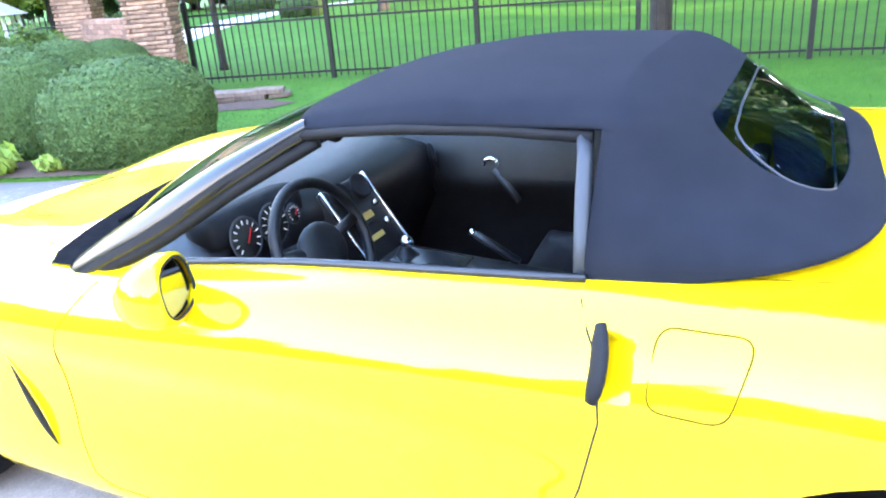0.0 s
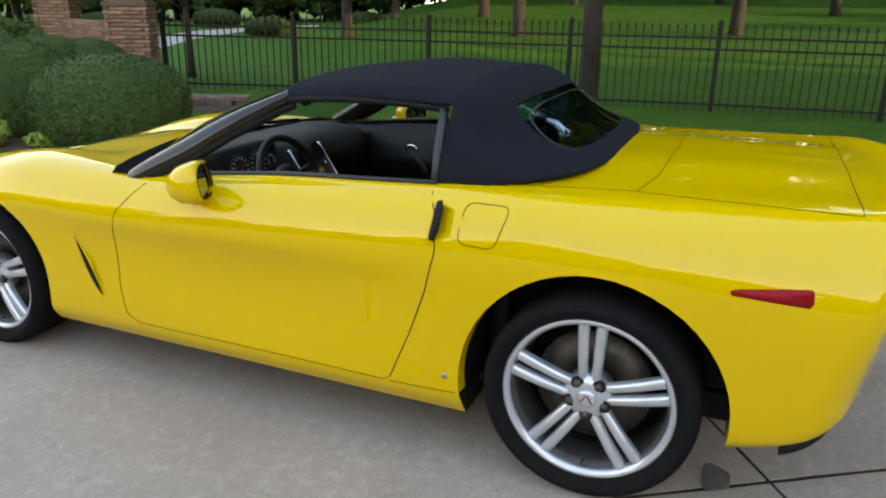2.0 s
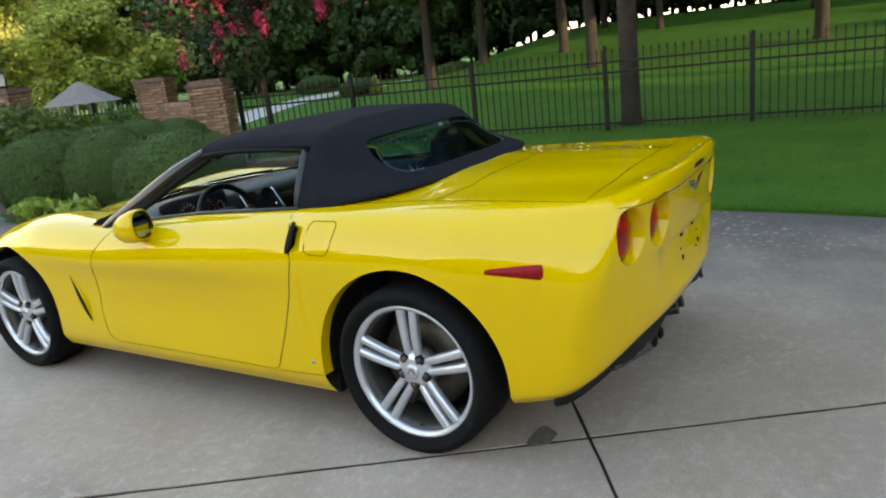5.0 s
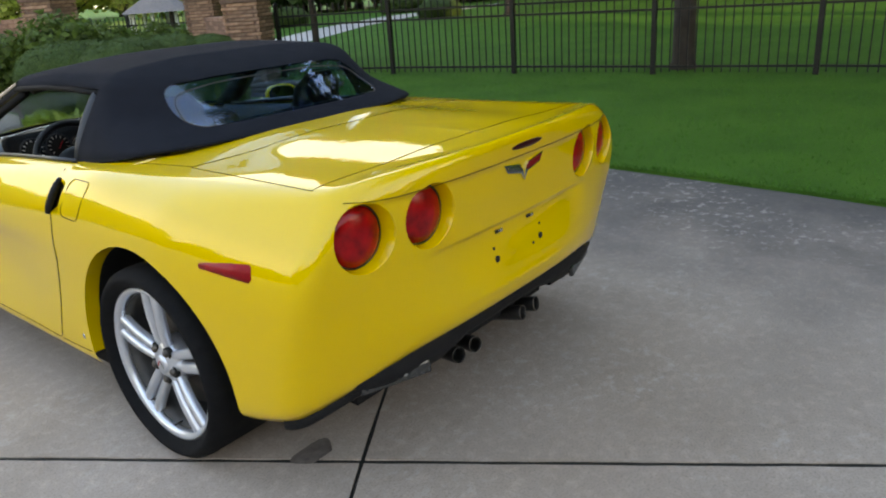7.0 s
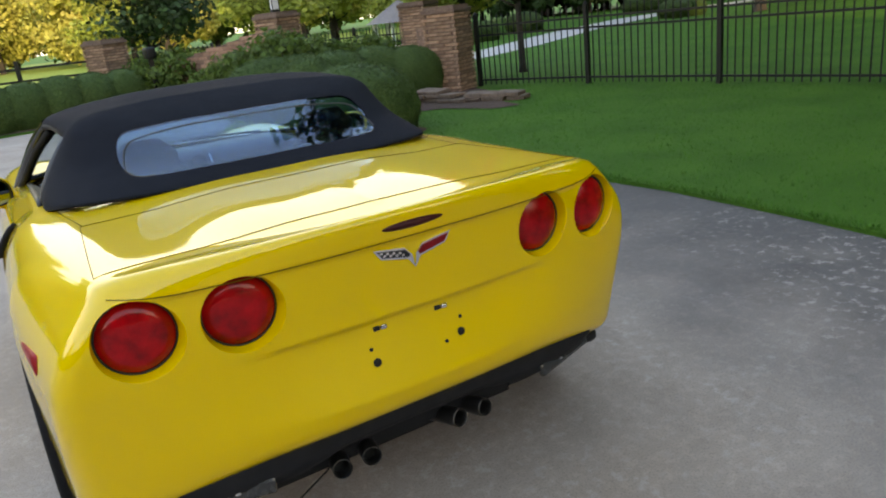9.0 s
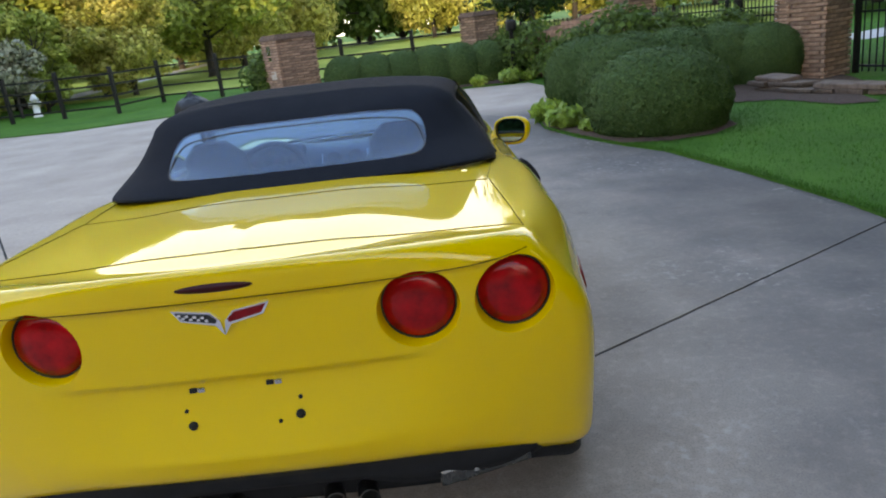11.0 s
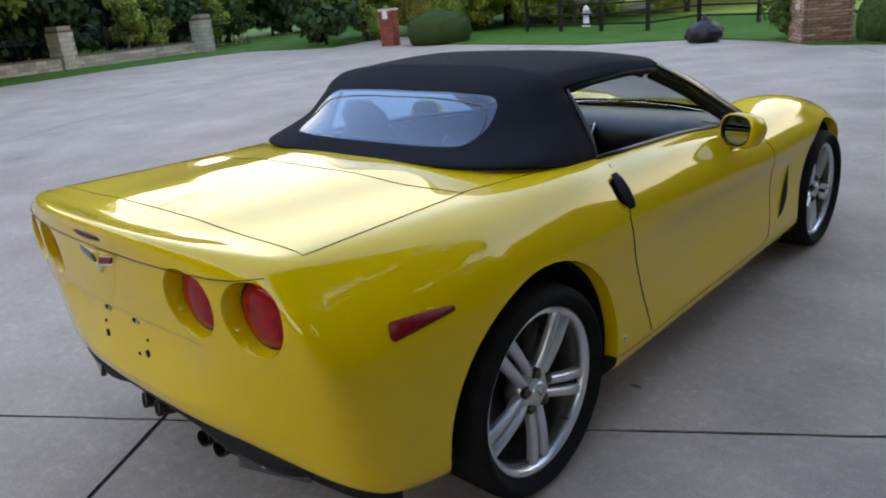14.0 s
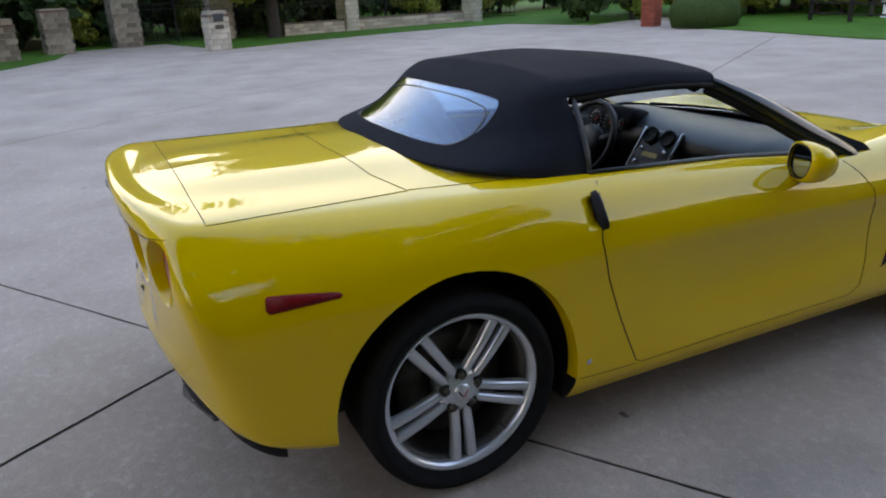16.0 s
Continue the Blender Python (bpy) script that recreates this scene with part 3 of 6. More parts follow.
for s in (-1, 1):
    scoop = lift(body, cut(body, SCOOP, (1, 2), lambda c, s=s: c.x * s > 0.7))
    for v in scoop.verts:
        v.co.x -= s * .036 * smooth01(.462, .515, v.co.y) * smooth01(.797, .822, v.co.z) * smooth01(.899, .874, v.co.z)
    part("handle_scoop", scoop, PAINT, car)
part("fuel_flap", lift(body, cut(body, FUEL, (1, 2), lambda c: c.x < -.7)), PAINT, car, normals=True)
trunk_lid = part("trunk_lid", lift(body, cut(body, TRUNK, (0, 1), lambda c: c.z > .9)), PAINT, car, normals=True)
HOODLINE = [(-.62, 2.0), (-.60, 2.4), (-.52, 3.0), (0, 3.2), (.52, 3.0), (.60, 2.4), (.62, 2.0), (.40, 2.06), (0, 2.10), (-.40, 2.06)]
part("hood", lift(body, cut(body, HOODLINE, (0, 1), lambda c: c.z > .55)), PAINT, car, normals=True)


def seam(name, pts, way, r=0.0019, closed=False, parent=car, material=None):
    """A dark panel gap laid on the skin along points that are dropped onto it."""
    line = []
    for a, b in zip(pts, pts[1:] + (pts[:1] if closed else [])):
        n = max(int((Vector(b) - Vector(a)).length / 0.03), 1)
        for k in range(n):
            p = Vector(a).lerp(Vector(b), k / n)
            place, normal = on_skin(p, way)
            if place is not None:
                line.append(place + normal * .0007)
    if not closed:
        place, normal = on_skin(pts[-1], way)
        if place is not None:
            line.append(place)
    bm = bmesh.new()
    tube(bm, line, r, 6, closed)
    return part(name, bm, material or (GAP if way[2] == 0 else SEAMLINE), parent)


for s in (-1, 1):
    seam("panel_gap", [(s * 1.2, y, z) for y, z in DOOR[1:7]], (-s, 0, 0), parent=doors[s])
    seam("sill_gap", [(s * 1.2, y, z) for y, z in DOOR[6:12]], (-s, 0, 0), .0012, parent=doors[s], material=SEAMLINE)
    seam("front_gap", [(s * 1.2, y, z) for y, z in DOOR[11:-1]], (-s, 0, 0), .0016, parent=doors[s], material=SEAMLINE)
    seam("sill_gap", [(s * 1.2, .675, .268), (s * 1.2, .55, .272), (s * 1.2, .43, .278)], (-s, 0, 0), .0012, material=SEAMLINE)
seam("panel_gap", [(-1.2, y, z) for y, z in FUEL], (1, 0, 0), 0.0016, True, material=SEAMLINE)
# joint between the spoiler and the tail panel, turning up at its ends
seam("tail_joint", [(x, -1.6, .940 + .012 * smooth01(.60, .70, abs(x))) for x in (k * .0705 for k in range(-10, 11))], (0, 1, 0), 0.0015, material=SEAMLINE)
seam("panel_gap", [(x, y, 1.3) for x, y in TRUNK], (0, 0, -1), 0.0013, True, trunk_lid)
for s in (-1, 1):
    seam("panel_gap", [(s * x, y, 1.3) for x, y in ((.668, -.055), (.70, .2), (.715, .42), (.735, .56))], (0, 0, -1), 0.0011)

# arch lips and inner wells
for y0, z0, r in ARCHES:
    for s in (-1, 1):
        outer, inner, deep = [], [], []
        for k in range(45):
            a = radians(-8 + 196 * k / 44)
            p = (y0 + r * math.cos(a), z0 + r * math.sin(a))
            hit, nor = on_skin((s * 1.3, y0 + (r + .004) * math.cos(a), z0 + (r + .004) * math.sin(a)), (-s, 0, 0))
            x = abs(hit.x) if hit is not None and abs(hit.x) > .6 else .90
            outer.append((s * x, p[0], p[1]))
            inner.append((s * (x - .05), p[0] - .004 * math.cos(a), p[1] - .004 * math.sin(a)))
            deep.append((s * .52, p[0], p[1]))
        bm = bmesh.new()
        grid(bm, [outer, inner])
        part("arch_lip", bm, PAINT, car)
        bm = bmesh.new()
        grid(bm, [inner, deep])
        back = [bm.verts.new(q) for q in deep]
        bm.faces.new(back)
        part("wheel_well", bm, MATTE, car, smooth=False)

# the skin that is left
part("body_shell", body, PAINT, car, "glossy yellow bodywork", normals=True)
bm = bmesh.new()
grid(bm, [[(-.62, -.52, .37), (0, -.52, .35), (.62, -.52, .37)], [(-.66, -.74, .40), (0, -.77, .39), (.66, -.74, .40)]])
box(bm, (.76, .52, .10), pose(0, -.42, .33))
part("rear_undertray", bm, MATTE, car, smooth=False)
# dark belly pan, so that no light shows beneath
bm = bmesh.new()
box(bm, (1.0, 3.7, .1), pose(0, 1.34, .20))
part("floor_pan", bm, MATTE, car, smooth=False)
for y0, y1 in ((.42, 2.26),):
    bm = bmesh.new()
    box(bm, (1.66, y1 - y0, .10), pose(0, (y0 + y1) / 2, .21))
    part("sill_box", bm, MATTE, car, smooth=False)

# tail lamps
for x, z in LAMPS:
    hit, nor = on_skin((x, -1.5, z), (0, 1, 0))
    y = hit.y
    slope = math.atan2(nor.x, -nor.y) * 0.45
    bm = bmesh.new()
    rim, lip, deep = [], [], []
    for k in range(33):
        a = 2 * math.pi * k / 32
        px, pz = x + .0975 * math.cos(a), z + .0975 * math.sin(a)
        h2, n2 = on_skin((px, -1.5, pz), (0, 1, 0))
        rim.append((px, h2.y, pz))
        lip.append((x + .094 * math.cos(a), h2.y + .006, z + .094 * math.sin(a)))
        deep.append((x + .089 * math.cos(a), y + .046 + math.tan(slope) * .089 * math.cos(a), z + .089 * math.sin(a)))
    grid(bm, [rim, lip, deep])
    part("lamp_recess", bm, PAINT, car)
    m = Matrix.Translation((x, y + .041, z)) @ pose(0, 0, 0, 0, 0, math.degrees(slope)) @ pose(0, 0, 0, 90)
    bm = bmesh.new()
    lathe(bm, [(.0, .020), (.03, .0185), (.06, .014), (.079, .006), (.0865, -.006)], m, 40)
    lamp = part("tail_lamp", bm, REDLENS, car, "round red tail lamp")
    bm = bmesh.new()
    lathe(bm, [(.0855, -.001), (.087, .001), (.090, -.001), (.090, -.012), (.0855, -.012)], m, 40, True)
    part("bezel", bm, BLACK, lamp)

# high brake lamp, emblem, plate holes
bm = bmesh.new()
hit, nor = on_skin((0, -1.5, .972), (0, 1, 0))
bmesh.ops.create_uvsphere(bm, u_segments=24, v_segments=12, radius=1, matrix=Matrix.Translation((0, hit.y + .006, .973)) @ Matrix.Diagonal((.098, .014, .0125, 1)))
part("brake_lamp", bm, surface("smoked_red_lens", (0.05, 0.004, 0.006), (0.03, 0.003, 0.004), 60, rough=0.3, spec=0.2), car, "dark red high brake lamp")
ey = on_skin((0, -1.5, .885), (0, 1, 0))[0].y
for s, mat_in in ((-1, BLACK), (1, DARKRED)):
    for pts, depth, mat_use, nm in (
            ([(0, .856), (s * .018, .882), (s * .094, .899), (s * .112, .927), (s * .026, .914), (s * .006, .892)], .010, CHROME, "emblem_frame"),
            ([(s * .016, .888), (s * .090, .903), (s * .103, .922), (s * .028, .910), (s * .012, .896)], .013, mat_in, "emblem_flag")):
        bm = bmesh.new()
        vs = [bm.verts.new((x, ey + .004, z - .004)) for x, z in pts]
        f = bm.faces.new(vs)
        r = bmesh.ops.extrude_face_region(bm, geom=[f])
        bmesh.ops.translate(bm, vec=(0, -depth, 0), verts=[v for v in r["geom"] if isinstance(v, bmesh.types.BMVert)])
        bmesh.ops.recalc_face_normals(bm, faces=bm.faces[:])
        part(nm, bm, mat_use, car, smooth=False)
    if s < 0:
        for k in range(4):
            for j in range(2):
                boxed("emblem_check", (.008, .003, .006), Matrix.Translation((-.034 - .017 * k - .008 * j, ey - .0095, .8935 + .0035 * k + .008 * j)), CHROME, car)
for x, z, r in ((-.132, .618, .0115), (.128, .620, .0115), (-.142, .656, .005), (.133, .662, .005), (.078, .608, .005)):
    hit, nor = on_skin((x, -1.5, z), (0, 1, 0))
    bm = bmesh.new()
    cyl(bm, r, r, .006, Matrix.Translation(hit) @ pose(0, 0, 0, 90), 16)
    part("plate_hole", bm, GAP, car)
for x, z in ((-.097, .706), (.087, .707)):
    hit, nor = on_skin((x, -1.5, z), (0, 1, 0))
    for dx, mm in ((0, SILVER), (-.02, GAP)):
        boxed("plate_clip", (.018, .012, .012), Matrix.Translation(hit + Vector((dx, 0, 0))), mm, car, bevel=.003)

# lower valance with exhaust tips and reversing lamps
rows = []
for top, (yr, w) in ((.445, (-.785, .85)), (.40, (-.80, .83)), (.36, (-.79, .80)), (.335, (-.74, .76)), (.33, (-.55, .70))):
    row = []
    for k in range(41):
        a = math.pi * k / 40
        c, sn = math.cos(a), math.sin(a)
        x = w * math.copysign(abs(c) ** (2 / 4.4), c)
        y = -.50 + (yr + .50) * sn ** (2 / 4.4)
        x *= .96 - .04 * (y + .50) / (yr + .50)
        drop = .035 * smooth01(.2, .3, abs(x)) * (1 - smooth01(.5, .62, abs(x))) if top < .42 else 0
        top_edge = LEVELS[0][3]
        edge = top_edge(y) if top == .445 else None
        mid_up = .55 * (top_edge(y) - .02 - top) * (1 - smooth01(.26, .36, abs(x)))
        row.append((x, y, (edge + .012) if edge else top + mid_up - .055 * smooth01(-.72, -.40, y) * 1.6 - drop * .2))
    rows.append(row)
edge_rows = [[], [], [], [], []]
yr0, _, w0, z0, corner0, r0, bow0, _ = LEVELS[0]
half_line = [q for q in tail_line(yr0, w0(YA), corner0, r0, bow0, YA) if q[1] < -.56]
for px, py in [(-x, y) for x, y in half_line[:0:-1]] + half_line:
    for j, (out, dz) in enumerate(((-.012, .012), (.006, .004), (.006, -.022), (-.010, -.036), (-.06, -.03))):
        f = 1 + out / .8
        edge_rows[j].append((px * f, py - out * smooth01(-.56, -.72, py), z0(py) + dz))
bm = bmesh.new()
grid(bm, edge_rows)
part("valance_edge", bm, MATTE, car, "rolled black lower edge of the bumper")
bm = bmesh.new()
grid(bm, rows)
part("rear_valance", bm, MATTE, car, "matte black lower valance")
for s in (-1, 1):
    boxed("exhaust_guard", (.20, .14, .06), pose(s * .19, -.64, .35), MATTE, car, bevel=.02)
    bm = bmesh.new()
    vs = [bm.verts.new((s * x, y, z)) for x, y, z in ((.33, -.79, .40), (.46, -.79, .40), (.40, -.76, .335), (.33, -.76, .335), (.33, -.62, .40), (.46, -.62, .40), (.40, -.64, .335), (.33, -.64, .335))]
    for f in ((0, 1, 2, 3), (4, 7, 6, 5), (0, 3, 7, 4), (1, 5, 6, 2), (3, 2, 6, 7)):
        bm.faces.new([vs[k] for k in f])
    bmesh.ops.recalc_face_normals(bm, faces=bm.faces[:])
    part("diffuser_fin", bm, MATTE, car, smooth=False)
    for dx in (.143, .235):
        m = pose(s * dx, -.722, .286, 80, 0, s * 12)
        bm = bmesh.new()
        lathe(bm, [(.0255, .030), (.0270, .032), (.0285, .027), (.028, -.18), (.023, -.18), (.0235, .02)], m, 28, True)
        tip = part("exhaust_tip", bm, DARKTIP, car, "dark steel exhaust tip")
        bm = bmesh.new()
        lathe(bm, [(.0258, .0300), (.0270, .0328), (.0282, .0285)], m, 28)
        part("polished_rim", bm, DARKMETAL, tip)
        bm = bmesh.new()
        cyl(bm, .0245, .0245, .01, m @ Matrix.Translation((0, 0, -.02)), 24)
        part("bore", bm, GAP, tip)
    lens = boxed("reversing_lamp", (.25, .02, .042), pose(s * .555, -.758, .366, -12, -s * 3, s * 15), CLEARLENS, car, "clear reversing lamp", bevel=.008)
    for k in range(3):
        boxed("lamp_facet", (.015, .006, .014), pose(s * (.53 + .026 * k), -.775 + .0075 * k, .368, -12, 0, s * 15), SILVER, lens, bevel=.004)

# side markers, fender vents, sill screws, handles
for s in (-1, 1):
    pts = [(-.572, .766), (-.576, .773), (-.573, .803), (-.566, .809), (-.50, .804), (-.39, .791), (-.372, .787), (-.366, .780), (-.372, .772), (-.42, .769), (-.50, .764), (-.566, .760)]
    bm = bmesh.new()
    out, base = [], []
    for y, z in pts:
        hit, nor = on_skin((s * 1.3, y, z - .012), (-s, 0, 0))
        out.append(hit + nor * .0025)
        base.append(hit - nor * .012)
    mid = sum((Vector(p) for p in out), Vector()) / len(out)
    mid += Vector((s * .002, 0, 0))
    c = bm.verts.new(mid)
    vo, vb = [bm.verts.new(p) for p in out], [bm.verts.new(p) for p in base]
    for k in range(len(pts)):
        j = (k + 1) % len(pts)
        bm.faces.new((vo[k], vo[j], c))
        bm.faces.new((vo[k], vb[k], vb[j], vo[j]))
    bmesh.ops.recalc_face_normals(bm, faces=bm.faces[:])
    # same lens both sides: lighter red on the brighter left, darker on the dim right
    part("side_marker", bm, DARKRED if s > 0 else surface("lit_side_red_lens", (0.36, 0.008, 0.012), (0.24, 0.006, 0.01), 60, rough=0.35, spec=0.2), car, "red side marker lamp")
    bm = bmesh.new()
    line = []
    for k in range(13):
        u = k / 12
        y, z = 2.112 + (1.985 - 2.112) * u + .012 * math.sin(u * math.pi), .600 + (.355 - .600) * u
        line.append(on_skin((s * 1.3, y, z), (-s, 0, 0))[0])
    tube(bm, line, [.004 + .025 * math.sin((u / 12) ** 1.5 * math.pi) ** .8 for u in range(13)], 8, flat=.35)
    part("fender_vent", bm, GAP, car, "dark slit vent in the front fender")
    bm = bmesh.new()
    rim_line = [p + Vector((0, -.017 * math.sin(math.pi * k / 12), 0)) for k, p in enumerate(line)]
    tube(bm, rim_line, .004, 6)
    part("vent_edge", bm, PAINT, car)
    hit, nor = on_skin((s * 1.3, .467, .333), (-s, 0, 0))
    bm = bmesh.new()
    box(bm, (.006, .018, .018), Matrix.Translation(hit), .002)
    part("sill_screw", bm, SILVER, car)
    # handle: a dark upright grip behind a shallow scoop
    hit, nor = on_skin((s * 1.3, .495, .845), (-s, 0, 0))
    bm = bmesh.new()
    tube(bm, [on_skin((s * 1.3, .525 - .008 * math.sin(k / 6 * math.pi), .797 + .108 * k / 6), (-s, 0, 0))[0] + Vector((s * .006, 0, 0)) for k in range(7)],
         [.012, .0175, .019, .019, .019, .0175, .012], 12, flat=.65)
    part("door_handle", bm, MATTE, doors[s], "black upright door handle")


# ---- soft top ----
TOP = []


def top_level(yr, w, z, zr, n):
    TOP.append((yr, w, z, zr, n))


# outline at each level: rear end, half width, height at the side and at the rear middle
TA = .58
top_level(.080, curve_of((.58, .742), (1.22, .742)), curve_of((.58, .932)), .991, 4.0)
top_level(.098, curve_of((.58, .728), (1.22, .728)), curve_of((.58, .985)), 1.003, 4.0)
top_level(.195, curve_of((.58, .675), (1.22, .675)), curve_of((.58, 1.075)), 1.060, 2.5)
top_level(.315, curve_of((.58, .622), (1.22, .64)), curve_of((.58, 1.155)), 1.133, 2.5)
top_level(.418, curve_of((.58, .588), (.9, .607), (1.24, .632)), curve_of((.58, 1.202), (.9, 1.208), (1.24, 1.184)), 1.190, 3.0)
top_level(.482, curve_of((.58, .51), (.9, .535), (1.24, .56)), curve_of((.58, 1.237), (.9, 1.243), (1.24, 1.214)), 1.221, 3.0)
top_level(.553, curve_of((.58, .27), (1.24, .30)), curve_of((.58, 1.257), (.9, 1.270), (1.24, 1.238)), 1.251, 2.6)
top_level(.565, curve_of((0, 0.0)), curve_of((.58, 1.260), (.9, 1.274), (1.24, 1.244)), 1.256, 2.4)
stations = [("r", math.pi / 2 * (1 - i / 26)) for i in range(26)] + [("s", TA + (1.24 - TA) * i / 22) for i in range(23)]
lines = []
for kind, a in stations:
    row = []
    for k, (yr, w, z, zr, n) in enumerate(TOP):
        if kind == "s":
            row.append((w(a), a, z(a)))
        else:
            x = w(TA) * max(math.cos(a), 0) ** (2 / n)
            q = math.sin(a) ** (2 / n)
            row.append((x, TA + (yr - TA) * q, z(TA) + (zr - z(TA)) * smooth01(0, 1, q)))
    lines.append(spline(row, 6))
cutrow = 6 * 4 - 3           # below this the sides are open beside the doors
bm = bmesh.new()
for s in (-1, 1):
    vs = [[bm.verts.new((s * p[0], p[1], p[2])) for p in r] for r in lines]
    for i in range(len(vs) - 1):
        for j in range(len(vs[0]) - 1):
            if stations[i][0] == "s" and j < cutrow:
                continue
            bm.faces.new((vs[i][j], vs[i][j + 1], vs[i + 1][j + 1], vs[i + 1][j]))
bmesh.ops.delete(bm, geom=[v for v in bm.verts if not v.link_faces], context="VERTS")
bmesh.ops.remove_doubles(bm, verts=bm.verts[:], dist=3e-4)
bmesh.ops.recalc_face_normals(bm, faces=bm.faces[:])
bm.normal_update()
if max(bm.faces, key=lambda f: f.calc_center_median().z).normal.z < 0:
    bmesh.ops.reverse_faces(bm, faces=bm.faces[:])
keep_normals(bm)
REARWIN = rounded([(-.49, 1.034), (.49, 1.034), (.468, 1.170), (.24, 1.182), (-.24, 1.182), (-.468, 1.170)], .068, 8)
pane = lift(bm, cut(bm, REARWIN, (0, 2), lambda c: c.y < .5))
topskin = BVHTree.FromBMesh(pane)
top_ob = part("soft_top", bm, FABRIC, car, "black fabric convertible top", normals=True)
sol = top_ob.modifiers.new("thickness", "SOLIDIFY")
sol.thickness, sol.offset = .012, -1
glass_ob = part("rear_window", pane, REARGLASS, top_ob, "rear window glass coloured blue for the sky it mirrors")
sol = glass_ob.modifiers.new("thickness", "SOLIDIFY")
sol.thickness, sol.offset, sol.use_rim = .004, -1, False
glass_ob.visible_shadow = False
line = []
for x, z in REARWIN:
    best = topskin.find_nearest(Vector((x, .2 + (z - 1.05) * 1.2, z)))
    line.append(best[0])
bm = bmesh.new()
tube(bm, line, .003, 6, True)
part("window_bead", bm, GREYTRIM, top_ob)
for s in (-1, 1):
    # window seal on the rear edge of the opening and along the roof rail
    bm = bmesh.new()
    tube(bm, [(s * .737, .585, .935), (s * .715, .59, 1.0), (s * .675, .598, 1.07), (s * .63, .606, 1.13), (s * .598, .615, 1.163)], .010, 8, flat=1.7)
    part("window_seal", bm, GREYTRIM, top_ob)
    bm = bmesh.new()
    tube(bm, [(s * .598, .60, 1.163), (s * .605, .8, 1.175), (s * .617, 1.0, 1.176), (s * .627, 1.15, 1.168), (s * .632, 1.24, 1.16)], .013, 8)
    part("roof_rail", bm, MATTE, top_ob)
    # belt moulding along the door top
    bm = bmesh.new()
    tube(bm, [on_skin((s * (.742 + .004), y, 1.3), (0, 0, -1))[0] + Vector((0, 0, .004)) for y in (.575, .8, 1.0, 1.2, 1.4, 1.6, 1.72)], .010, 8)
    part("belt_moulding", bm, BLACK, doors[s])

# ---- windscreen, pillars, cowl ----
rows = []
for k in range(9):
    u = k / 8
    row = []
    for j in range(25):
        v = j / 24 * 2 - 1
        half = .765 + (.60 - .765) * u
        y = (1.86 + .24 * (1 - v * v)) * (1 - u) + (1.215 + .05 * (1 - v * v)) * u + .035 * math.sin(u * math.pi)
        z = (.845 + .03 * (1 - v * v)) * (1 - u) + (1.172 + .045 * (1 - v * v)) * u + .035 * math.sin(u * math.pi)
        row.append((half * v, y, z))
    rows.append(row)
bm = bmesh.new()
grid(bm, rows)
ws = part("windscreen", bm, GLASS, car, "clear raked windscreen")
sol = ws.modifiers.new("thickness", "SOLIDIFY")
sol.thickness, sol.use_rim = .004, False
ws.visible_shadow = False
bm = bmesh.new()
tube(bm, [(p[0], p[1] - .03, p[2] - .012) for p in rows[-1]], .03, 10, flat=.6)
part("header_rail", bm, BLACK, car)
for s in (-1, 1):
    glass_side = spline([(.765, 2.02, .775), (.752, 1.90, .862), (.712, 1.70, .975), (.66, 1.47, 1.098), (.606, 1.235, 1.192)], 5)
    door_side = spline([(.832, 1.92, .765), (.806, 1.80, .848), (.762, 1.60, .945), (.705, 1.40, 1.062), (.636, 1.215, 1.160)], 5)
    loop = []
    for g, d in zip(glass_side, door_side):
        mid = (g + d) / 2 + np.array([.016, -.004, .014])
        inn, low = d + np.array([-.040, .004, -.030]), g + np.array([-.010, -.006, -.036])
        ring = [g, (g + mid) / 2 + np.array([.004, 0, .004]), mid, (mid + d) / 2 + np.array([.004, 0, .002]), d, inn, low]
        loop.append([(s * v[0], v[1], v[2]) for v in ring + ring[:1]])
    bm = bmesh.new()
    grid(bm, loop)
    bmesh.ops.remove_doubles(bm, verts=bm.verts[:], dist=1e-4)
    bmesh.ops.recalc_face_normals(bm, faces=bm.faces[:])
    part("windscreen_pillar", bm, GLOSS, car, "gloss black windscreen pillar")
    bm = bmesh.new()
    tube(bm, [(s * (d[0] - .022), d[1] - .006, d[2] - .016) for d in door_side[4:]], .016, 8)
    part("pillar_seal", bm, MATTE, car)
bm = bmesh.new()
crows = [[], [], [], []]
for j in range(33):
    v = j / 32 * 2 - 1
    y0 = 1.80 + .25 * (1 - v * v)
    for k, (dy, dz) in enumerate(((0, .004), (.07, .008), (.15, .006), (.18, -.006))):
        hit, nor = on_skin((.80 * v, y0 + dy, 1.4), (0, 0, -1))
        z = hit.z if hit is not None and hit.z > .7 else .835
        crows[k].append((.80 * v, y0 + dy, z + dz))
grid(bm, crows)
part("cowl", bm, COWLBLACK, car, "black plastic cowl")
for s in (-1, 1):
    bm = bmesh.new()
    tube(bm, [(s * .1, 2.09, .885), (s * .3, 2.05, .885), (s * .55, 1.98, .878)], .008, 6)
    part("wiper", bm, COWLBLACK, car)

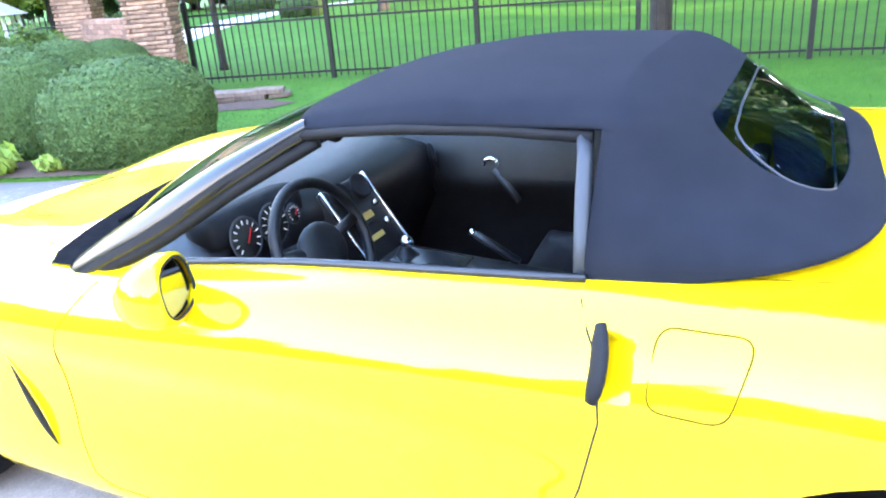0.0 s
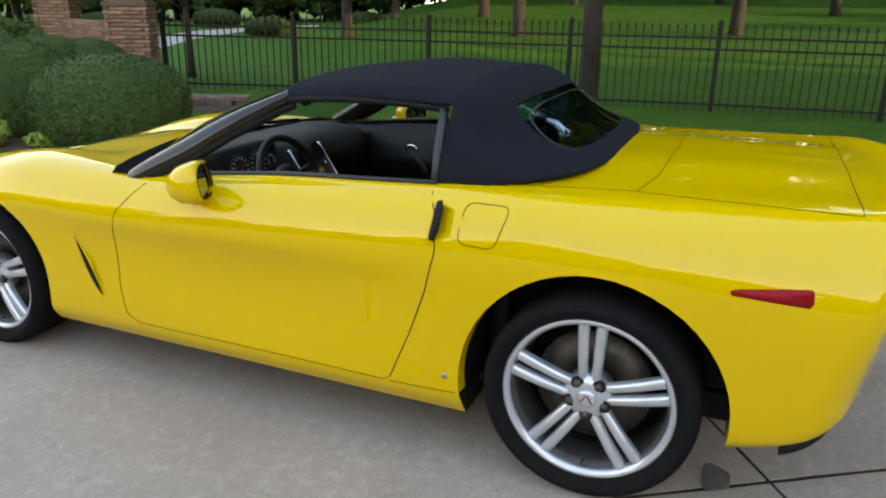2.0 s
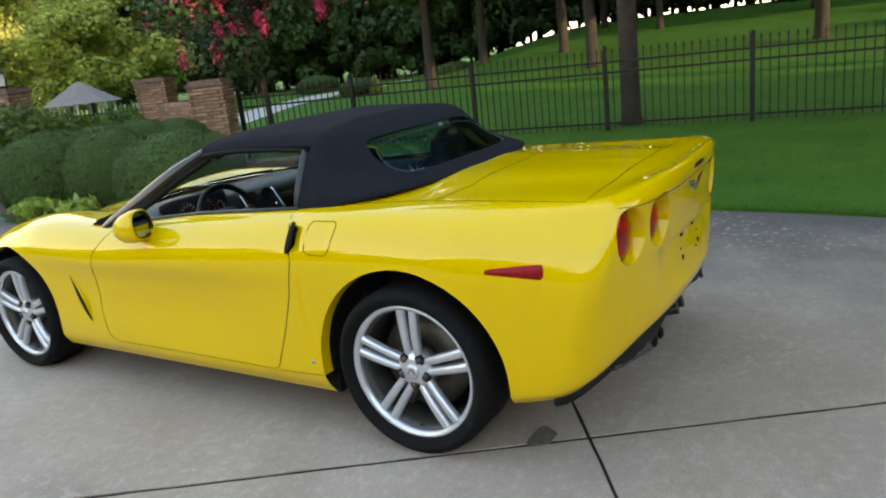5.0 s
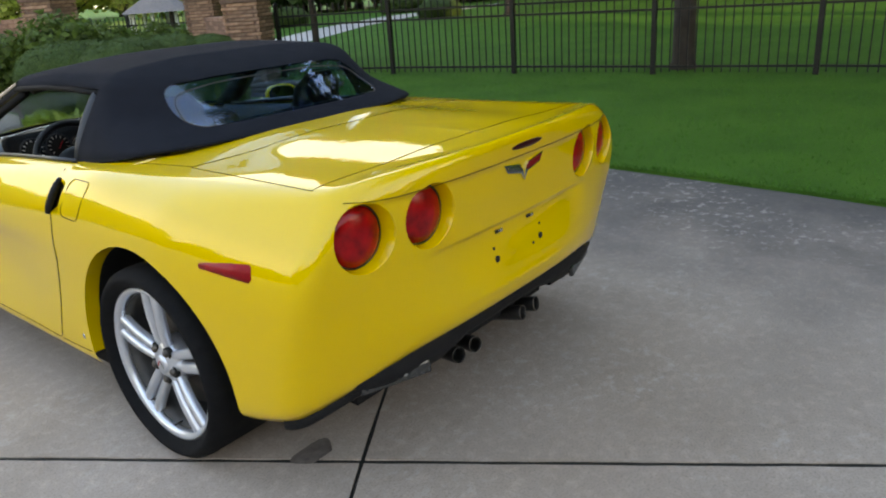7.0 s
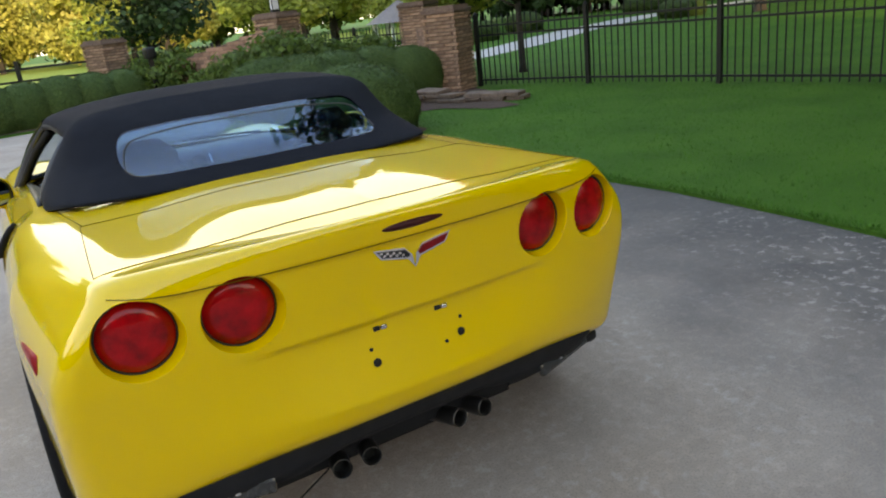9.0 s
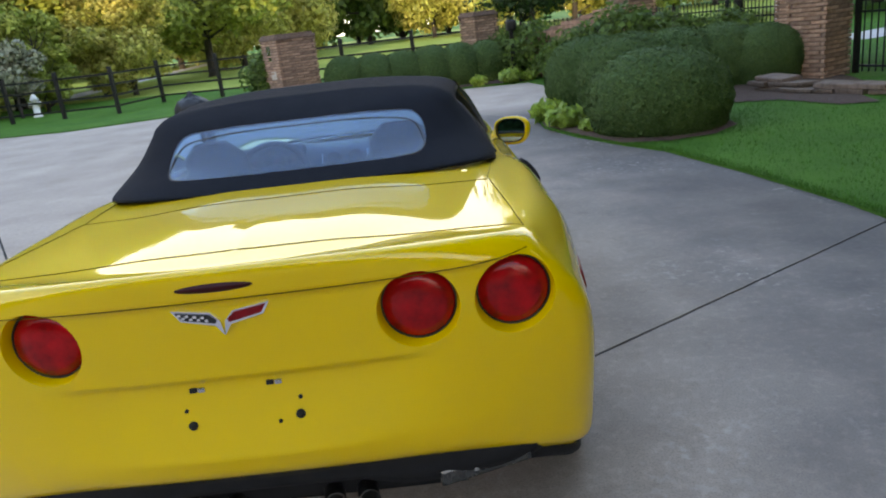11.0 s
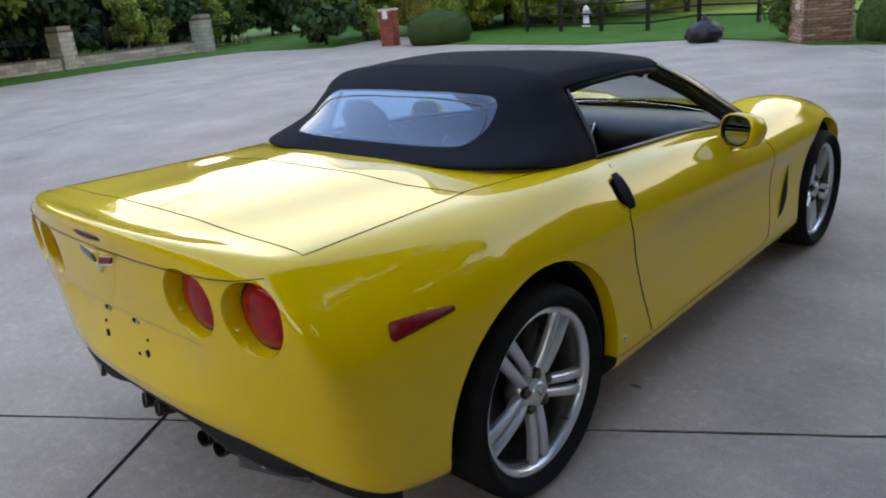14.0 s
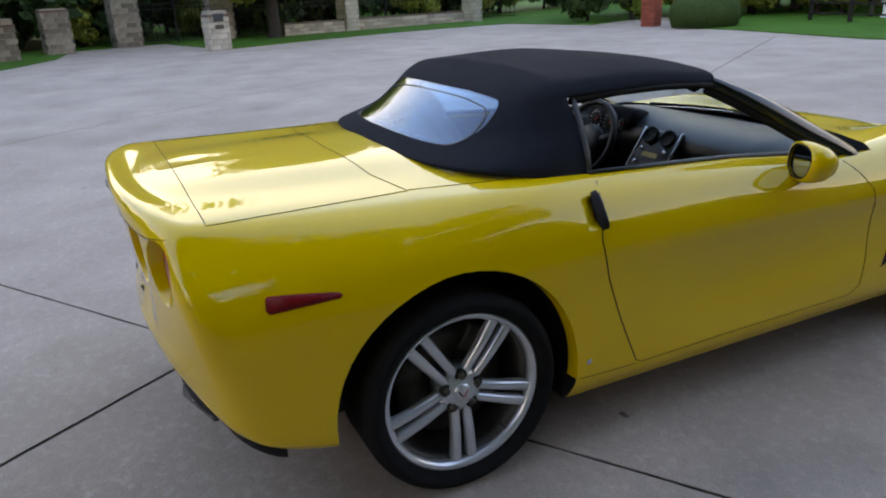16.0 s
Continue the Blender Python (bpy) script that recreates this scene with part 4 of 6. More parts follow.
# ---- wing mirrors ----
for s in (-1, 1):
    mm = Matrix.Translation((s * .915, 1.455, .885)) @ pose(0, 0, 0, -8, 0, -s * 24)
    bm = bmesh.new()
    rings = []
    for dy, hw, hh in ((-.045, .080, .062), (-.042, .090, .071), (-.01, .096, .075), (.035, .086, .066), (.07, .060, .044), (.088, .026, .019)):
        ring = []
        for j in range(28):
            a = 2 * math.pi * j / 28
            cx, cz = math.copysign(abs(math.cos(a)) ** .78, math.cos(a)), math.copysign(abs(math.sin(a)) ** .78, math.sin(a))
            ring.append(mm @ Vector((hw * cx * (1 + .08 * s * cz), dy, hh * cz)))
        rings.append(ring + ring[:1])
    grid(bm, rings)
    bm.faces.new([bm.verts.new(p) for p in rings[-1][:-1]])
    bmesh.ops.remove_doubles(bm, verts=bm.verts[:], dist=1e-4)
    bmesh.ops.recalc_face_normals(bm, faces=bm.faces[:])
    mir = part("wing_mirror", bm, PAINT, doors[s], "yellow wing mirror")
    back = mm.inverted()
    flat = [back @ p for p in rings[0][:-1]]
    bm = bmesh.new()
    bm.faces.new([bm.verts.new(mm @ Vector((p.x * .93, p.y + .010, p.z * .93))) for p in flat])
    bm.normal_update()
    if bm.faces[:][0].normal.y > 0:
        bmesh.ops.reverse_faces(bm, faces=bm.faces[:])
    part("mirror_pane", bm, MIRROR, mir, smooth=False)
    bm = bmesh.new()
    tube(bm, [mm @ Vector((p.x * .98, p.y + .002, p.z * .98)) for p in flat], .0035, 8, True)
    part("mirror_rim", bm, MATTE, mir)
    bm = bmesh.new()
    tube(bm, [(s * .90, 1.475, .835), (s * .875, 1.49, .825), (s * .84, 1.50, .84), (s * .80, 1.50, .865)], [.026, .03, .034, .038], 10, flat=.6)
    part("mirror_foot", bm, PAINT, mir)


# ---- wheels ----
def wheel(x, y, r, rim_r, width, s):
    """One wheel: tyre, rim with five double spokes, hub cap, nuts and brake disc. Local z points outwards."""
    m = Matrix.Translation((x, y, r - .003)) @ pose(0, 0, 0, 0, 90 * s, 0)
    h = width / 2
    bm = bmesh.new()
    lathe(bm, [(rim_r - .008, h - .035), (rim_r + .012, h - .006), (rim_r + .03, h + .008), (rim_r + (r - rim_r) * .55, h + .013), (r - .020, h + .006),
               (r - .005, h - .010), (r, h - .04), (r, -h + .05), (r - .006, -h + .022), (r - .03, -h), (rim_r, -h + .02)], m, 64)
    hub = part("wheel", bm, RUBBER, car, "silver five double-spoke alloy wheel with a black tyre")
    for k in (-2, -1, 0, 1, 2):
        bm = bmesh.new()
        lathe(bm, [(r + .0005, k * .045 - .004), (r - .006, k * .045), (r + .0005, k * .045 + .004)], m, 48)
        part("tread_groove", bm, GAP, hub)
    bm = bmesh.new()
    lathe(bm, [(rim_r, h - .026), (rim_r + .004, h - .018), (rim_r - .004, h - .014), (rim_r - .016, h - .026), (rim_r - .024, h - .042), (rim_r - .012, h - .046)], m, 64, True)
    part("rim", bm, ALLOY, hub, "silver rim")
    bm = bmesh.new()
    lathe(bm, [(rim_r - .012, h - .047), (rim_r - .024, h - .043), (rim_r - .030, h - .08), (rim_r - .034, -h + .04), (rim_r - .01, -h + .02), (rim_r, -h + .02)], m, 64, True)
    part("rim_barrel", bm, BARREL, hub, "rim barrel darkened for brake dust and the shade behind the spokes")
    bm = bmesh.new()
    lathe(bm, [(0, h - .030), (.045, h - .032), (.066, h - .040), (.078, h - .052), (.08, h - .11), (0, h - .11)], m, 32)
    part("hub_face", bm, ALLOY, hub)
    for k in range(5):
        base = radians(72 * k)
        for e in (-1, 1):
            bm = bmesh.new()
            ra, rb = .055, rim_r - .02
            rows = []
            for i in range(8):
                u = i / 7
                rad = ra + (rb - ra) * u
                off = e * (.0205 + .0085 * u)
                half = .0140 + .0040 * u
                zt = h - .040 + .006 * math.sin(u * math.pi) + .012 * u
                ca, sa = math.cos(base), math.sin(base)
                prof = [(off - half, -.028), (off - half, -.008), (off - half * .55, 0), (off + half * .55, 0), (off + half, -.008), (off + half, -.028)]
                rows.append([m @ Vector((rad * ca - t * sa, rad * sa + t * ca, zt + dz)) for t, dz in prof])
            grid(bm, rows)
            bmesh.ops.recalc_face_normals(bm, faces=bm.faces[:])
            bm.normal_update()
            if sum(f.normal.x * s for f in bm.faces) < 0:
                bmesh.ops.reverse_faces(bm, faces=bm.faces[:])
            part("spoke", bm, ALLOY, hub)
        a = base + radians(36)
        bm = bmesh.new()
        cyl(bm, .021, .021, .012, m @ Matrix.Translation((.057 * math.cos(a), .057 * math.sin(a), h - .0405)), 16)
        part("nut_recess", bm, GAP, hub)
        bm = bmesh.new()
        cyl(bm, .0145, .012, .02, m @ Matrix.Translation((.057 * math.cos(a), .057 * math.sin(a), h - .035)), 6)
        part("wheel_nut", bm, DARKMETAL, hub)
    bm = bmesh.new()
    lathe(bm, [(0, h - .022), (.022, h - .023), (.031, h - .028), (.032, h - .04)], m, 28)
    cap = part("hub_cap", bm, ALLOY, hub)
    for e, mm in ((-1, GAP), (1, REDPAINT)):
        bm = bmesh.new()
        vs = [bm.verts.new(m @ Vector((q, p * e, h - .0215))) for p, q in ((0, .012), (.016, -.012), (.018, -.006), (.003, .016))]
        bm.faces.new(vs)
        part("cap_mark", bm, mm, cap, smooth=False)
    bm = bmesh.new()
    lathe(bm, [(.06, h - .13), (rim_r * .70, h - .13), (rim_r * .70, h - .155), (.06, h - .155)], m, 40, True)
    part("brake_disc", bm, DARKMETAL, hub)
    bm = bmesh.new()
    cyl(bm, rim_r - .03, rim_r - .03, .01, m @ Matrix.Translation((0, 0, -h + .06)), 32)
    part("inner_shield", bm, MATTE, hub)
    bm = bmesh.new()
    box(bm, (.10, .06, .07), m @ pose(0, 0, 0, 0, 0, 150) @ Matrix.Translation((rim_r * .58, 0, h - .14)), .012)
    part("brake_caliper", bm, DARKMETAL, hub)
    bm = bmesh.new()
    cyl(bm, .004, .003, .03, m @ Matrix.Translation(((rim_r - .035) * math.cos(radians(180 if s < 0 else 40)), (rim_r - .035) * math.sin(radians(180 if s < 0 else 40)), h - .04)), 8)
    part("valve", bm, BLACK, hub)


for s in (-1, 1):
    wheel(s * .768, 0.0, .341, .270, .282, s)
    wheel(s * .787, 2.686, .328, .256, .242, s)

# ---- cabin ----
bm = bmesh.new()
box(bm, (1.40, 1.75, .03), pose(0, 1.25, .24))
part("cabin_floor", bm, MATTE, car, smooth=False)
boxed("rear_bulkhead", (1.36, .06, .62), pose(0, .36, .55), MATTE, car, bevel=.02)
bm = bmesh.new()
grid(bm, [[(-.70, .34, .90), (0, .30, .93), (.70, .34, .90)], [(-.62, .24, .955), (0, .19, .97), (.62, .24, .955)]])
part("rear_shelf", bm, MATTE, car, smooth=False)
# dashboard: a profile swept across the car
bm = bmesh.new()
rows = []
for k in range(21):
    x = -.70 + 1.40 * k / 20
    hood_bump = .03 * math.exp(-((x + .36) / .17) ** 2)
    swell = .02 * math.exp(-((x - .36) / .22) ** 2)
    prof = [(2.10, .850), (2.00, .858), (1.88, .872 + hood_bump * .5), (1.76, .878 + hood_bump), (1.65, .862 + hood_bump), (1.59 - swell, .82), (1.58 - swell, .74), (1.60, .66), (1.65, .56), (1.72, .40)]
    rows.append([tuple(q) for q in spline([(x, y, z - .05 * smooth01(.55, .72, abs(x))) for y, z in prof], 3)])
grid(bm, rows)
part("dashboard", bm, DASHSKIN, car, "black moulded dashboard")
boxed("gauge_hood", (.38, .12, .10), pose(-.41, 1.635, .868, -12), MATTE, car, bevel=.035, smooth=True)
for dx, r in ((-.075, .055), (.045, .055), (.135, .026)):
    bm = bmesh.new()
    cyl(bm, r, r, .012, pose(-.43 + dx, 1.570, .842, 78), 28)
    dial = part("gauge", bm, GAP, car)
    bm = bmesh.new()
    lathe(bm, [(r, .004), (r + .004, .008), (r + .006, .002)], pose(-.43 + dx, 1.568, .842, 78), 28)
    part("gauge_ring", bm, GREYTRIM, dial)
    for k in range(11):
        a = radians(-40 + 26 * k)
        boxed("tick", (.003, .002, r * .22), pose(-.43 + dx, 1.562, .843, -12) @ pose(0, 0, 0, 0, 90 - math.degrees(a), 0) @ Matrix.Translation((0, 0, r * .80)), WHITE, dial)
    boxed("needle", (.003, .003, r * .8), pose(-.43 + dx + .01, 1.561, .847, -12, 40, 0), REDPAINT, dial)
# centre stack, console, shifter, handbrake
stack = pose(0, 1.545, .70, -34)
boxed("dash_console", (.26, .10, .30), stack, BLACK, car, bevel=.02, smooth=True)
for s in (-1, 1):
    boxed("stack_frame", (.013, .02, .30), stack @ Matrix.Translation((s * .125, -.047, 0)), SILVER, car, bevel=.006, smooth=True)
boxed("radio_display", (.10, .006, .024), stack @ Matrix.Translation((-.01, -.051, .012)), GLOW, car)
boxed("climate_display", (.08, .006, .018), stack @ Matrix.Translation((-.01, -.051, -.062)), GLOW, car)
for k in range(5):
    boxed("radio_button", (.014, .006, .007), stack @ Matrix.Translation((-.052 + .022 * k, -.052, -.014)), GREYTRIM, car, bevel=.002)
for dx in (-.06, .06):
    bm = bmesh.new()
    lathe(bm, [(.0, .01), (.036, .01), (.042, .016), (.044, .0)], stack @ Matrix.Translation((dx, -.052, .108)) @ pose(0, 0, 0, 90), 24)
    part("air_vent", bm, MATTE, car)
    for dz in (.036, -.036):
        bm = bmesh.new()
        cyl(bm, .011, .010, .02, stack @ Matrix.Translation((dx * 1.3, -.055, dz)) @ pose(0, 0, 0, 90), 16)
        part("knob", bm, SILVER, car)
boxed("centre_console", (.22, .95, .26), pose(0, 1.02, .46, 4), LEATHER, car, bevel=.04, smooth=True)
boxed("shift_plate", (.13, .24, .012), pose(0, 1.28, .606, 4), GLOSS, car, bevel=.004)
bm = bmesh.new()
lathe(bm, [(.055, 0), (.045, .03), (.022, .055), (.012, .07)], pose(0, 1.37, .582, -6), 20)
part("shift_boot", bm, LEATHER, car)
bm = bmesh.new()
bmesh.ops.create_uvsphere(bm, u_segments=18, v_segments=12, radius=.024, matrix=pose(0, 1.366, .660))
part("shift_knob", bm, CHROME, car)
bm = bmesh.new()
tube(bm, [(.10, 1.02, .585), (.10, 1.10, .632), (.10, 1.165, .668)], .014, 8)
hb = part("handbrake", bm, LEATHER, car)
bm = bmesh.new()
cyl(bm, .012, .012, .02, pose(.10, 1.175, .673, -60), 12)
part("release_button", bm, CHROME, hb)
# steering wheel
m = pose(-.37, 1.41, .782, 68)
bm = bmesh.new()
pts = [m @ Vector((.190 * math.cos(a), .187 * math.sin(a), 0)) for a in [2 * math.pi * k / 40 for k in range(40)]]
tube(bm, pts, .016, 10, True)
sw = part("steering_wheel", bm, LEATHER, car, "black three-spoke steering wheel")
bm = bmesh.new()
bmesh.ops.create_uvsphere(bm, u_segments=24, v_segments=12, radius=1, matrix=m @ Matrix.Translation((0, -.01, -.015)) @ Matrix.Diagonal((.10, .085, .034, 1)))
part("airbag_cover", bm, LEATHER, sw)
for a in (10, 170, 270):
    bm = bmesh.new()
    c, sn = math.cos(radians(a)), math.sin(radians(a))
    tube(bm, [m @ Vector((.06 * c, .06 * sn, -.012)), m @ Vector((.175 * c, .175 * sn, -.002))], .017, 8, flat=.5)
    part("wheel_spoke", bm, SILVER if a == 270 else LEATHER, sw)
bm = bmesh.new()
cyl(bm, .03, .04, .22, m @ Matrix.Translation((0, 0, -.13)), 16)
part("column", bm, MATTE, sw)
# seats
for s in (-1, 1):
    x = s * .37
    bm = bmesh.new()
    rows = []
    for k in range(9):
        u = k / 8
        y, z = .62 + .52 * u, .42 + .06 * u
        row = []
        for j in range(13):
            v = j / 12 * 2 - 1
            row.append((x + .255 * v, y, z + .06 * abs(v) ** 3 - .04 * (abs(v) > .97) - .10 * (u > .99) + .02 * math.sin(u * 3)))
        rows.append(row)
    grid(bm, rows)
    seat = part("seat", bm, LEATHER, car, "black leather bucket seat")
    bm = bmesh.new()
    rings = []
    for k in range(12):
        u = k / 11
        half = .25 - .03 * u - .10 * smooth01(.70, .80, u) - .06 * smooth01(.93, 1.0, u)
        yc, zc = .66 - .20 * u, .46 + .66 * u
        th = .065 - .015 * u - .02 * smooth01(.93, 1, u)
        ring = []
        for j in range(20):
            a = 2 * math.pi * j / 20
            cx, cy = math.copysign(abs(math.cos(a)) ** .6, math.cos(a)), math.copysign(abs(math.sin(a)) ** .8, math.sin(a))
            ring.append((x + half * cx, yc + th * cy + .02 * abs(cx) ** 3, zc))
        rings.append(ring + ring[:1])
    grid(bm, rings)
    bm.faces.new([bm.verts.new(p) for p in rings[-1][:-1]])
    bmesh.ops.remove_doubles(bm, verts=bm.verts[:], dist=1e-4)
    bmesh.ops.recalc_face_normals(bm, faces=bm.faces[:])
    part("seat_back", bm, LEATHER, seat)
    # door lining with its grip
    bm = bmesh.new()
    rows = []
    for k in range(9):
        y = .60 + 1.18 * k / 8
        rows.append([(s * q, y, z) for q, z in ((.735, .915 - .065 * k / 8), (.70, .892 - .065 * k / 8), (.69, .78), (.655, .70), (.66, .64), (.70, .60), (.71, .35), (.69, .23))])
    grid(bm, rows)
    lining = part("door_lining", bm, LEATHER, doors[s])
    bm = bmesh.new()
    lathe(bm, [(.020, 0), (.024, .006), (.034, .006), (.036, 0)], pose(s * .675, 1.34, .735, 0, -90 * s, 0), 20)
    part("inner_release", bm, CHROME, lining)
    bm = bmesh.new()
    tube(bm, [(s * .672, 1.325, .72), (s * .655, 1.26, .655), (s * .66, 1.22, .60)], .014, 8)
    part("pull_handle", bm, GREYTRIM, lining)
bm = bmesh.new()
lathe(bm, [(.0, -.01), (.045, -.008), (.052, .006), (.060, .002), (.062, -.01)], pose(.61, 1.56, .775, 80, 0, 25), 24)
part("air_vent", bm, MATTE, car)
# rear-view mirror and sun visors
boxed("cabin_mirror", (.22, .03, .055), pose(0, 1.34, 1.13, 8), MATTE, car, bevel=.02, smooth=True)
for s in (-1, 1):
    boxed("sun_visor", (.36, .14, .014), pose(s * .33, 1.15, 1.165, -6), MATTE, car, bevel=.006)


# ================= the setting =================
# outline of the paved court, anticlockwise from the lawn's near end
LAWN_EDGE = [(2.2, -14), (2.6, -8), (2.85, -4), (2.95, -2.2), (3.12, -1.0), (3.22, 0.2), (3.27, 1.2), (3.2, 2.3), (3.0, 3.5), (2.72, 4.75)]
BED_EDGE = [(2.45, 5.3), (2.1, 6.2), (1.88, 7.1), (1.92, 8.0), (2.25, 9.0), (2.7, 10.2), (2.9, 12.0), (2.55, 13.9)]
FAR_EDGE = [(0.5, 14.2), (-1.5, 14.0), (-2.6, 14.1), (-3.6, 15.0), (-5.4, 15.9), (-10, 17.6), (-15.4, 18.6), (-18.3, 18.6), (-20.5, 24), (-24.5, 23), (-22.5, 18.3), (-27.4, 17.2),
            (-27.2, 12), (-25.6, 6.5), (-24.6, 3.9), (-31, 2.5), (-30, -1.0), (-26, -1.5), (-22, -3.4), (-19, -9), (-17, -16)]


def drawn(x, y, k=.86):
    """A place across the court, by its bearing from the drive."""
    return (2.4 + (x - 2.4) * k, -1.2 + (y + 1.2) * k) if x < -9 and y > -25 else (x, y)


FAR_EDGE = [drawn(*q) for q in FAR_EDGE]
COURT = LAWN_EDGE + BED_EDGE + FAR_EDGE + [(-17, -24), (2.0, -24)]


def fill(name, loops, z, material, parent=None, label="", thick=0.0):
    """A flat sheet with holes."""
    bm = bmesh.new()
    edges = []
    for loop in loops:
        vs = [bm.verts.new((x, y, z)) for x, y in loop]
        edges += [bm.edges.new((a, b)) for a, b in zip(vs, vs[1:] + vs[:1])]
    bmesh.ops.triangle_fill(bm, edges=edges, use_beauty=True, normal=(0, 0, 1))
    bm.normal_update()
    for f in bm.faces:
        if f.normal.z < 0:
            f.normal_flip()
    if thick:
        for e in [e for e in bm.edges if len(e.link_faces) == 1]:
            r = bmesh.ops.extrude_edge_only(bm, edges=[e])
            for v in r["geom"]:
                if isinstance(v, bmesh.types.BMVert):
                    v.co.z -= thick
    return part(name, bm, material, parent, label, smooth=False)


R = 600
ground = fill("ground", [[(-R, -R), (R, -R), (R, R), (-R, R)], COURT], 0.03, GRASS, thick=0.10)


def rise(x, y):
    """The gentle rise of the park beyond the lawn fence."""
    d, a = math.hypot(x - 2, y - 4), math.degrees(math.atan2(y - 4, x - 2))
    return 2.35 * min(max((d - 13) / 37, 0), 1) * smooth01(31, 14, a) * smooth01(-80, -58, a) * smooth01(12, 17, d)


bm = bmesh.new()
grid(bm, [[(2 + d * math.cos(a), 4 + d * math.sin(a), .034 + rise(2 + d * math.cos(a), 4 + d * math.sin(a))) for a in [radians(-80 + 111 * k / 48) for k in range(49)]]
          for d in [11 + 2 * j for j in range(32)]])
bm.normal_update()
if sum(f.normal.z for f in bm.faces) < 0:
    bmesh.ops.reverse_faces(bm, faces=bm.faces[:])
tagged(part("park_lawn", bm, GRASS, None), "mown green grass rising gently between park trees", "lawn", kind="structure")
field = fill("meadow", [[(-17, 28.5), (-11, 26.2), (-4, 24.5), (3, 24), (12, 25), (40, 60), (10, 130), (-60, 130), (-40, 60), (-24, 36)]], 0.036, MEADOW)
tagged(field, "yellow-green meadow with evening sun put into its pale colour", "field", kind="structure")
tagged(ground, "mown green grass reaching to the tree lines", "lawn", kind="structure")
base = fill("pavement", [COURT], -0.006, GAP)
tagged(base, "worn grey concrete court in large slabs with dark joints", "pavement", kind="structure")

# slabs: squares of the joint grid clipped by the outline of the court
UB, VB = Vector((.838, .545)), Vector((-.545, .838))
U0, V0, STEP = -.795, -.174, 6.8


def clip(poly, a, b, c):
    """Keeps the part of a polygon where a x + b y <= c."""
    out = []
    for p, q in zip(poly, poly[1:] + poly[:1]):
        dp, dq = a * p[0] + b * p[1] - c, a * q[0] + b * q[1] - c
        if dp <= 0:
            out.append(p)
        if dp * dq < 0:
            t = dp / (dp - dq)
            out.append((p[0] + (q[0] - p[0]) * t, p[1] + (q[1] - p[1]) * t))
    return out


GAPW = 0.0075


def joint_u(i):
    return -7.2 if i == -1 else U0 + STEP * i


def gap_u(i):
    return 0.0105


for i in range(-6, 4):
    for j in range(-4, 4):
        u0, u1 = joint_u(i) + gap_u(i), joint_u(i + 1) - gap_u(i + 1)
        v0, v1 = V0 + 2 * STEP * j + GAPW, V0 + 2 * STEP * (j + 1) - GAPW
        poly = COURT
        for a, b, c in ((-UB.x, -UB.y, -u0), (UB.x, UB.y, u1), (-VB.x, -VB.y, -v0), (VB.x, VB.y, v1)):
            poly = clip(poly, a, b, c) if poly else poly
        clean = []
        for p in poly:
            if not clean or (Vector(p) - Vector(clean[-1])).length > 1e-3:
                clean.append(p)
        if len(clean) > 2 and (Vector(clean[0]) - Vector(clean[-1])).length < 1e-3:
            clean.pop()
        if len(clean) > 2:
            ragged = []
            for p, q in zip(clean, clean[1:] + clean[:1]):
                d = Vector(q) - Vector(p)
                ragged.append(p)
                along = abs(d.normalized().dot(UB)) > .999 or abs(d.normalized().dot(VB)) > .999
                steps = int(d.length / .07) if along and max(abs(p[0]), abs(q[0])) < 14 and max(abs(p[1]), abs(q[1])) < 18 else 1
                nrm = Vector((-d.y, d.x)).normalized()
                for k in range(1, steps):
                    w = Vector(p) + d * k / steps + nrm * (.004 * noise.noise(Vector((p[0] + k * .41, p[1] * 3, 7))) + .003 * noise.noise(Vector((k * 1.7, p[0], 3))))
                    ragged.append((w.x, w.y))
            fill("slab", [ragged], 0.0, CONCRETE, base, thick=0.005)

# small marks on the concrete
spot = fill("oil_stain", [[(-.632 + .075 * math.cos(a) * (1 + .2 * math.sin(3 * a)), -.41 + .06 * math.sin(a) * (1 + .25 * math.cos(2 * a))) for a in [2 * math.pi * k / 24 for k in range(24)]]], 0.004, STAIN)
tagged(spot, "small dark oil stain on the concrete", "stain")
spot = fill("leaf_scrap", [[(.838 + .022 * math.cos(a), .697 + .018 * math.sin(a) * (1 + .4 * math.cos(2 * a))) for a in [2 * math.pi * k / 10 for k in range(10)]]], 0.005, STAIN)
tagged(spot, "dark scrap of leaf on the concrete", "leaf")
BED = [(2.45, 5.25), (2.1, 6.2), (1.88, 7.1), (1.92, 8.0), (2.25, 9.0), (2.7, 10.2), (2.9, 12.0), (4.2, 12.4), (7.2, 12.2), (6.6, 8.4), (6.3, 7.2), (5.8, 7.0), (5.6, 6.0), (5.2, 6.1), (4.9, 7.0), (4.2, 7.3), (3.85, 6.4), (3.8, 5.6), (3.4, 5.2), (2.9, 5.1)]
bed = fill("planting_bed", [BED], 0.042, SOIL)
tagged(bed, "dark mulched bed under the clipped shrubs", "flower bed", kind="structure")
bed = fill("planting_bed", [[(-2.2, 14.2), (.5, 14.25), (2.5, 14.0), (3.2, 15.2), (2.6, 17.2), (-1.5, 15.4)]], 0.042, SOIL)
tagged(bed, "dark mulched bed under the hedge", "flower bed", kind="structure")

rng = np.random.default_rng(4)


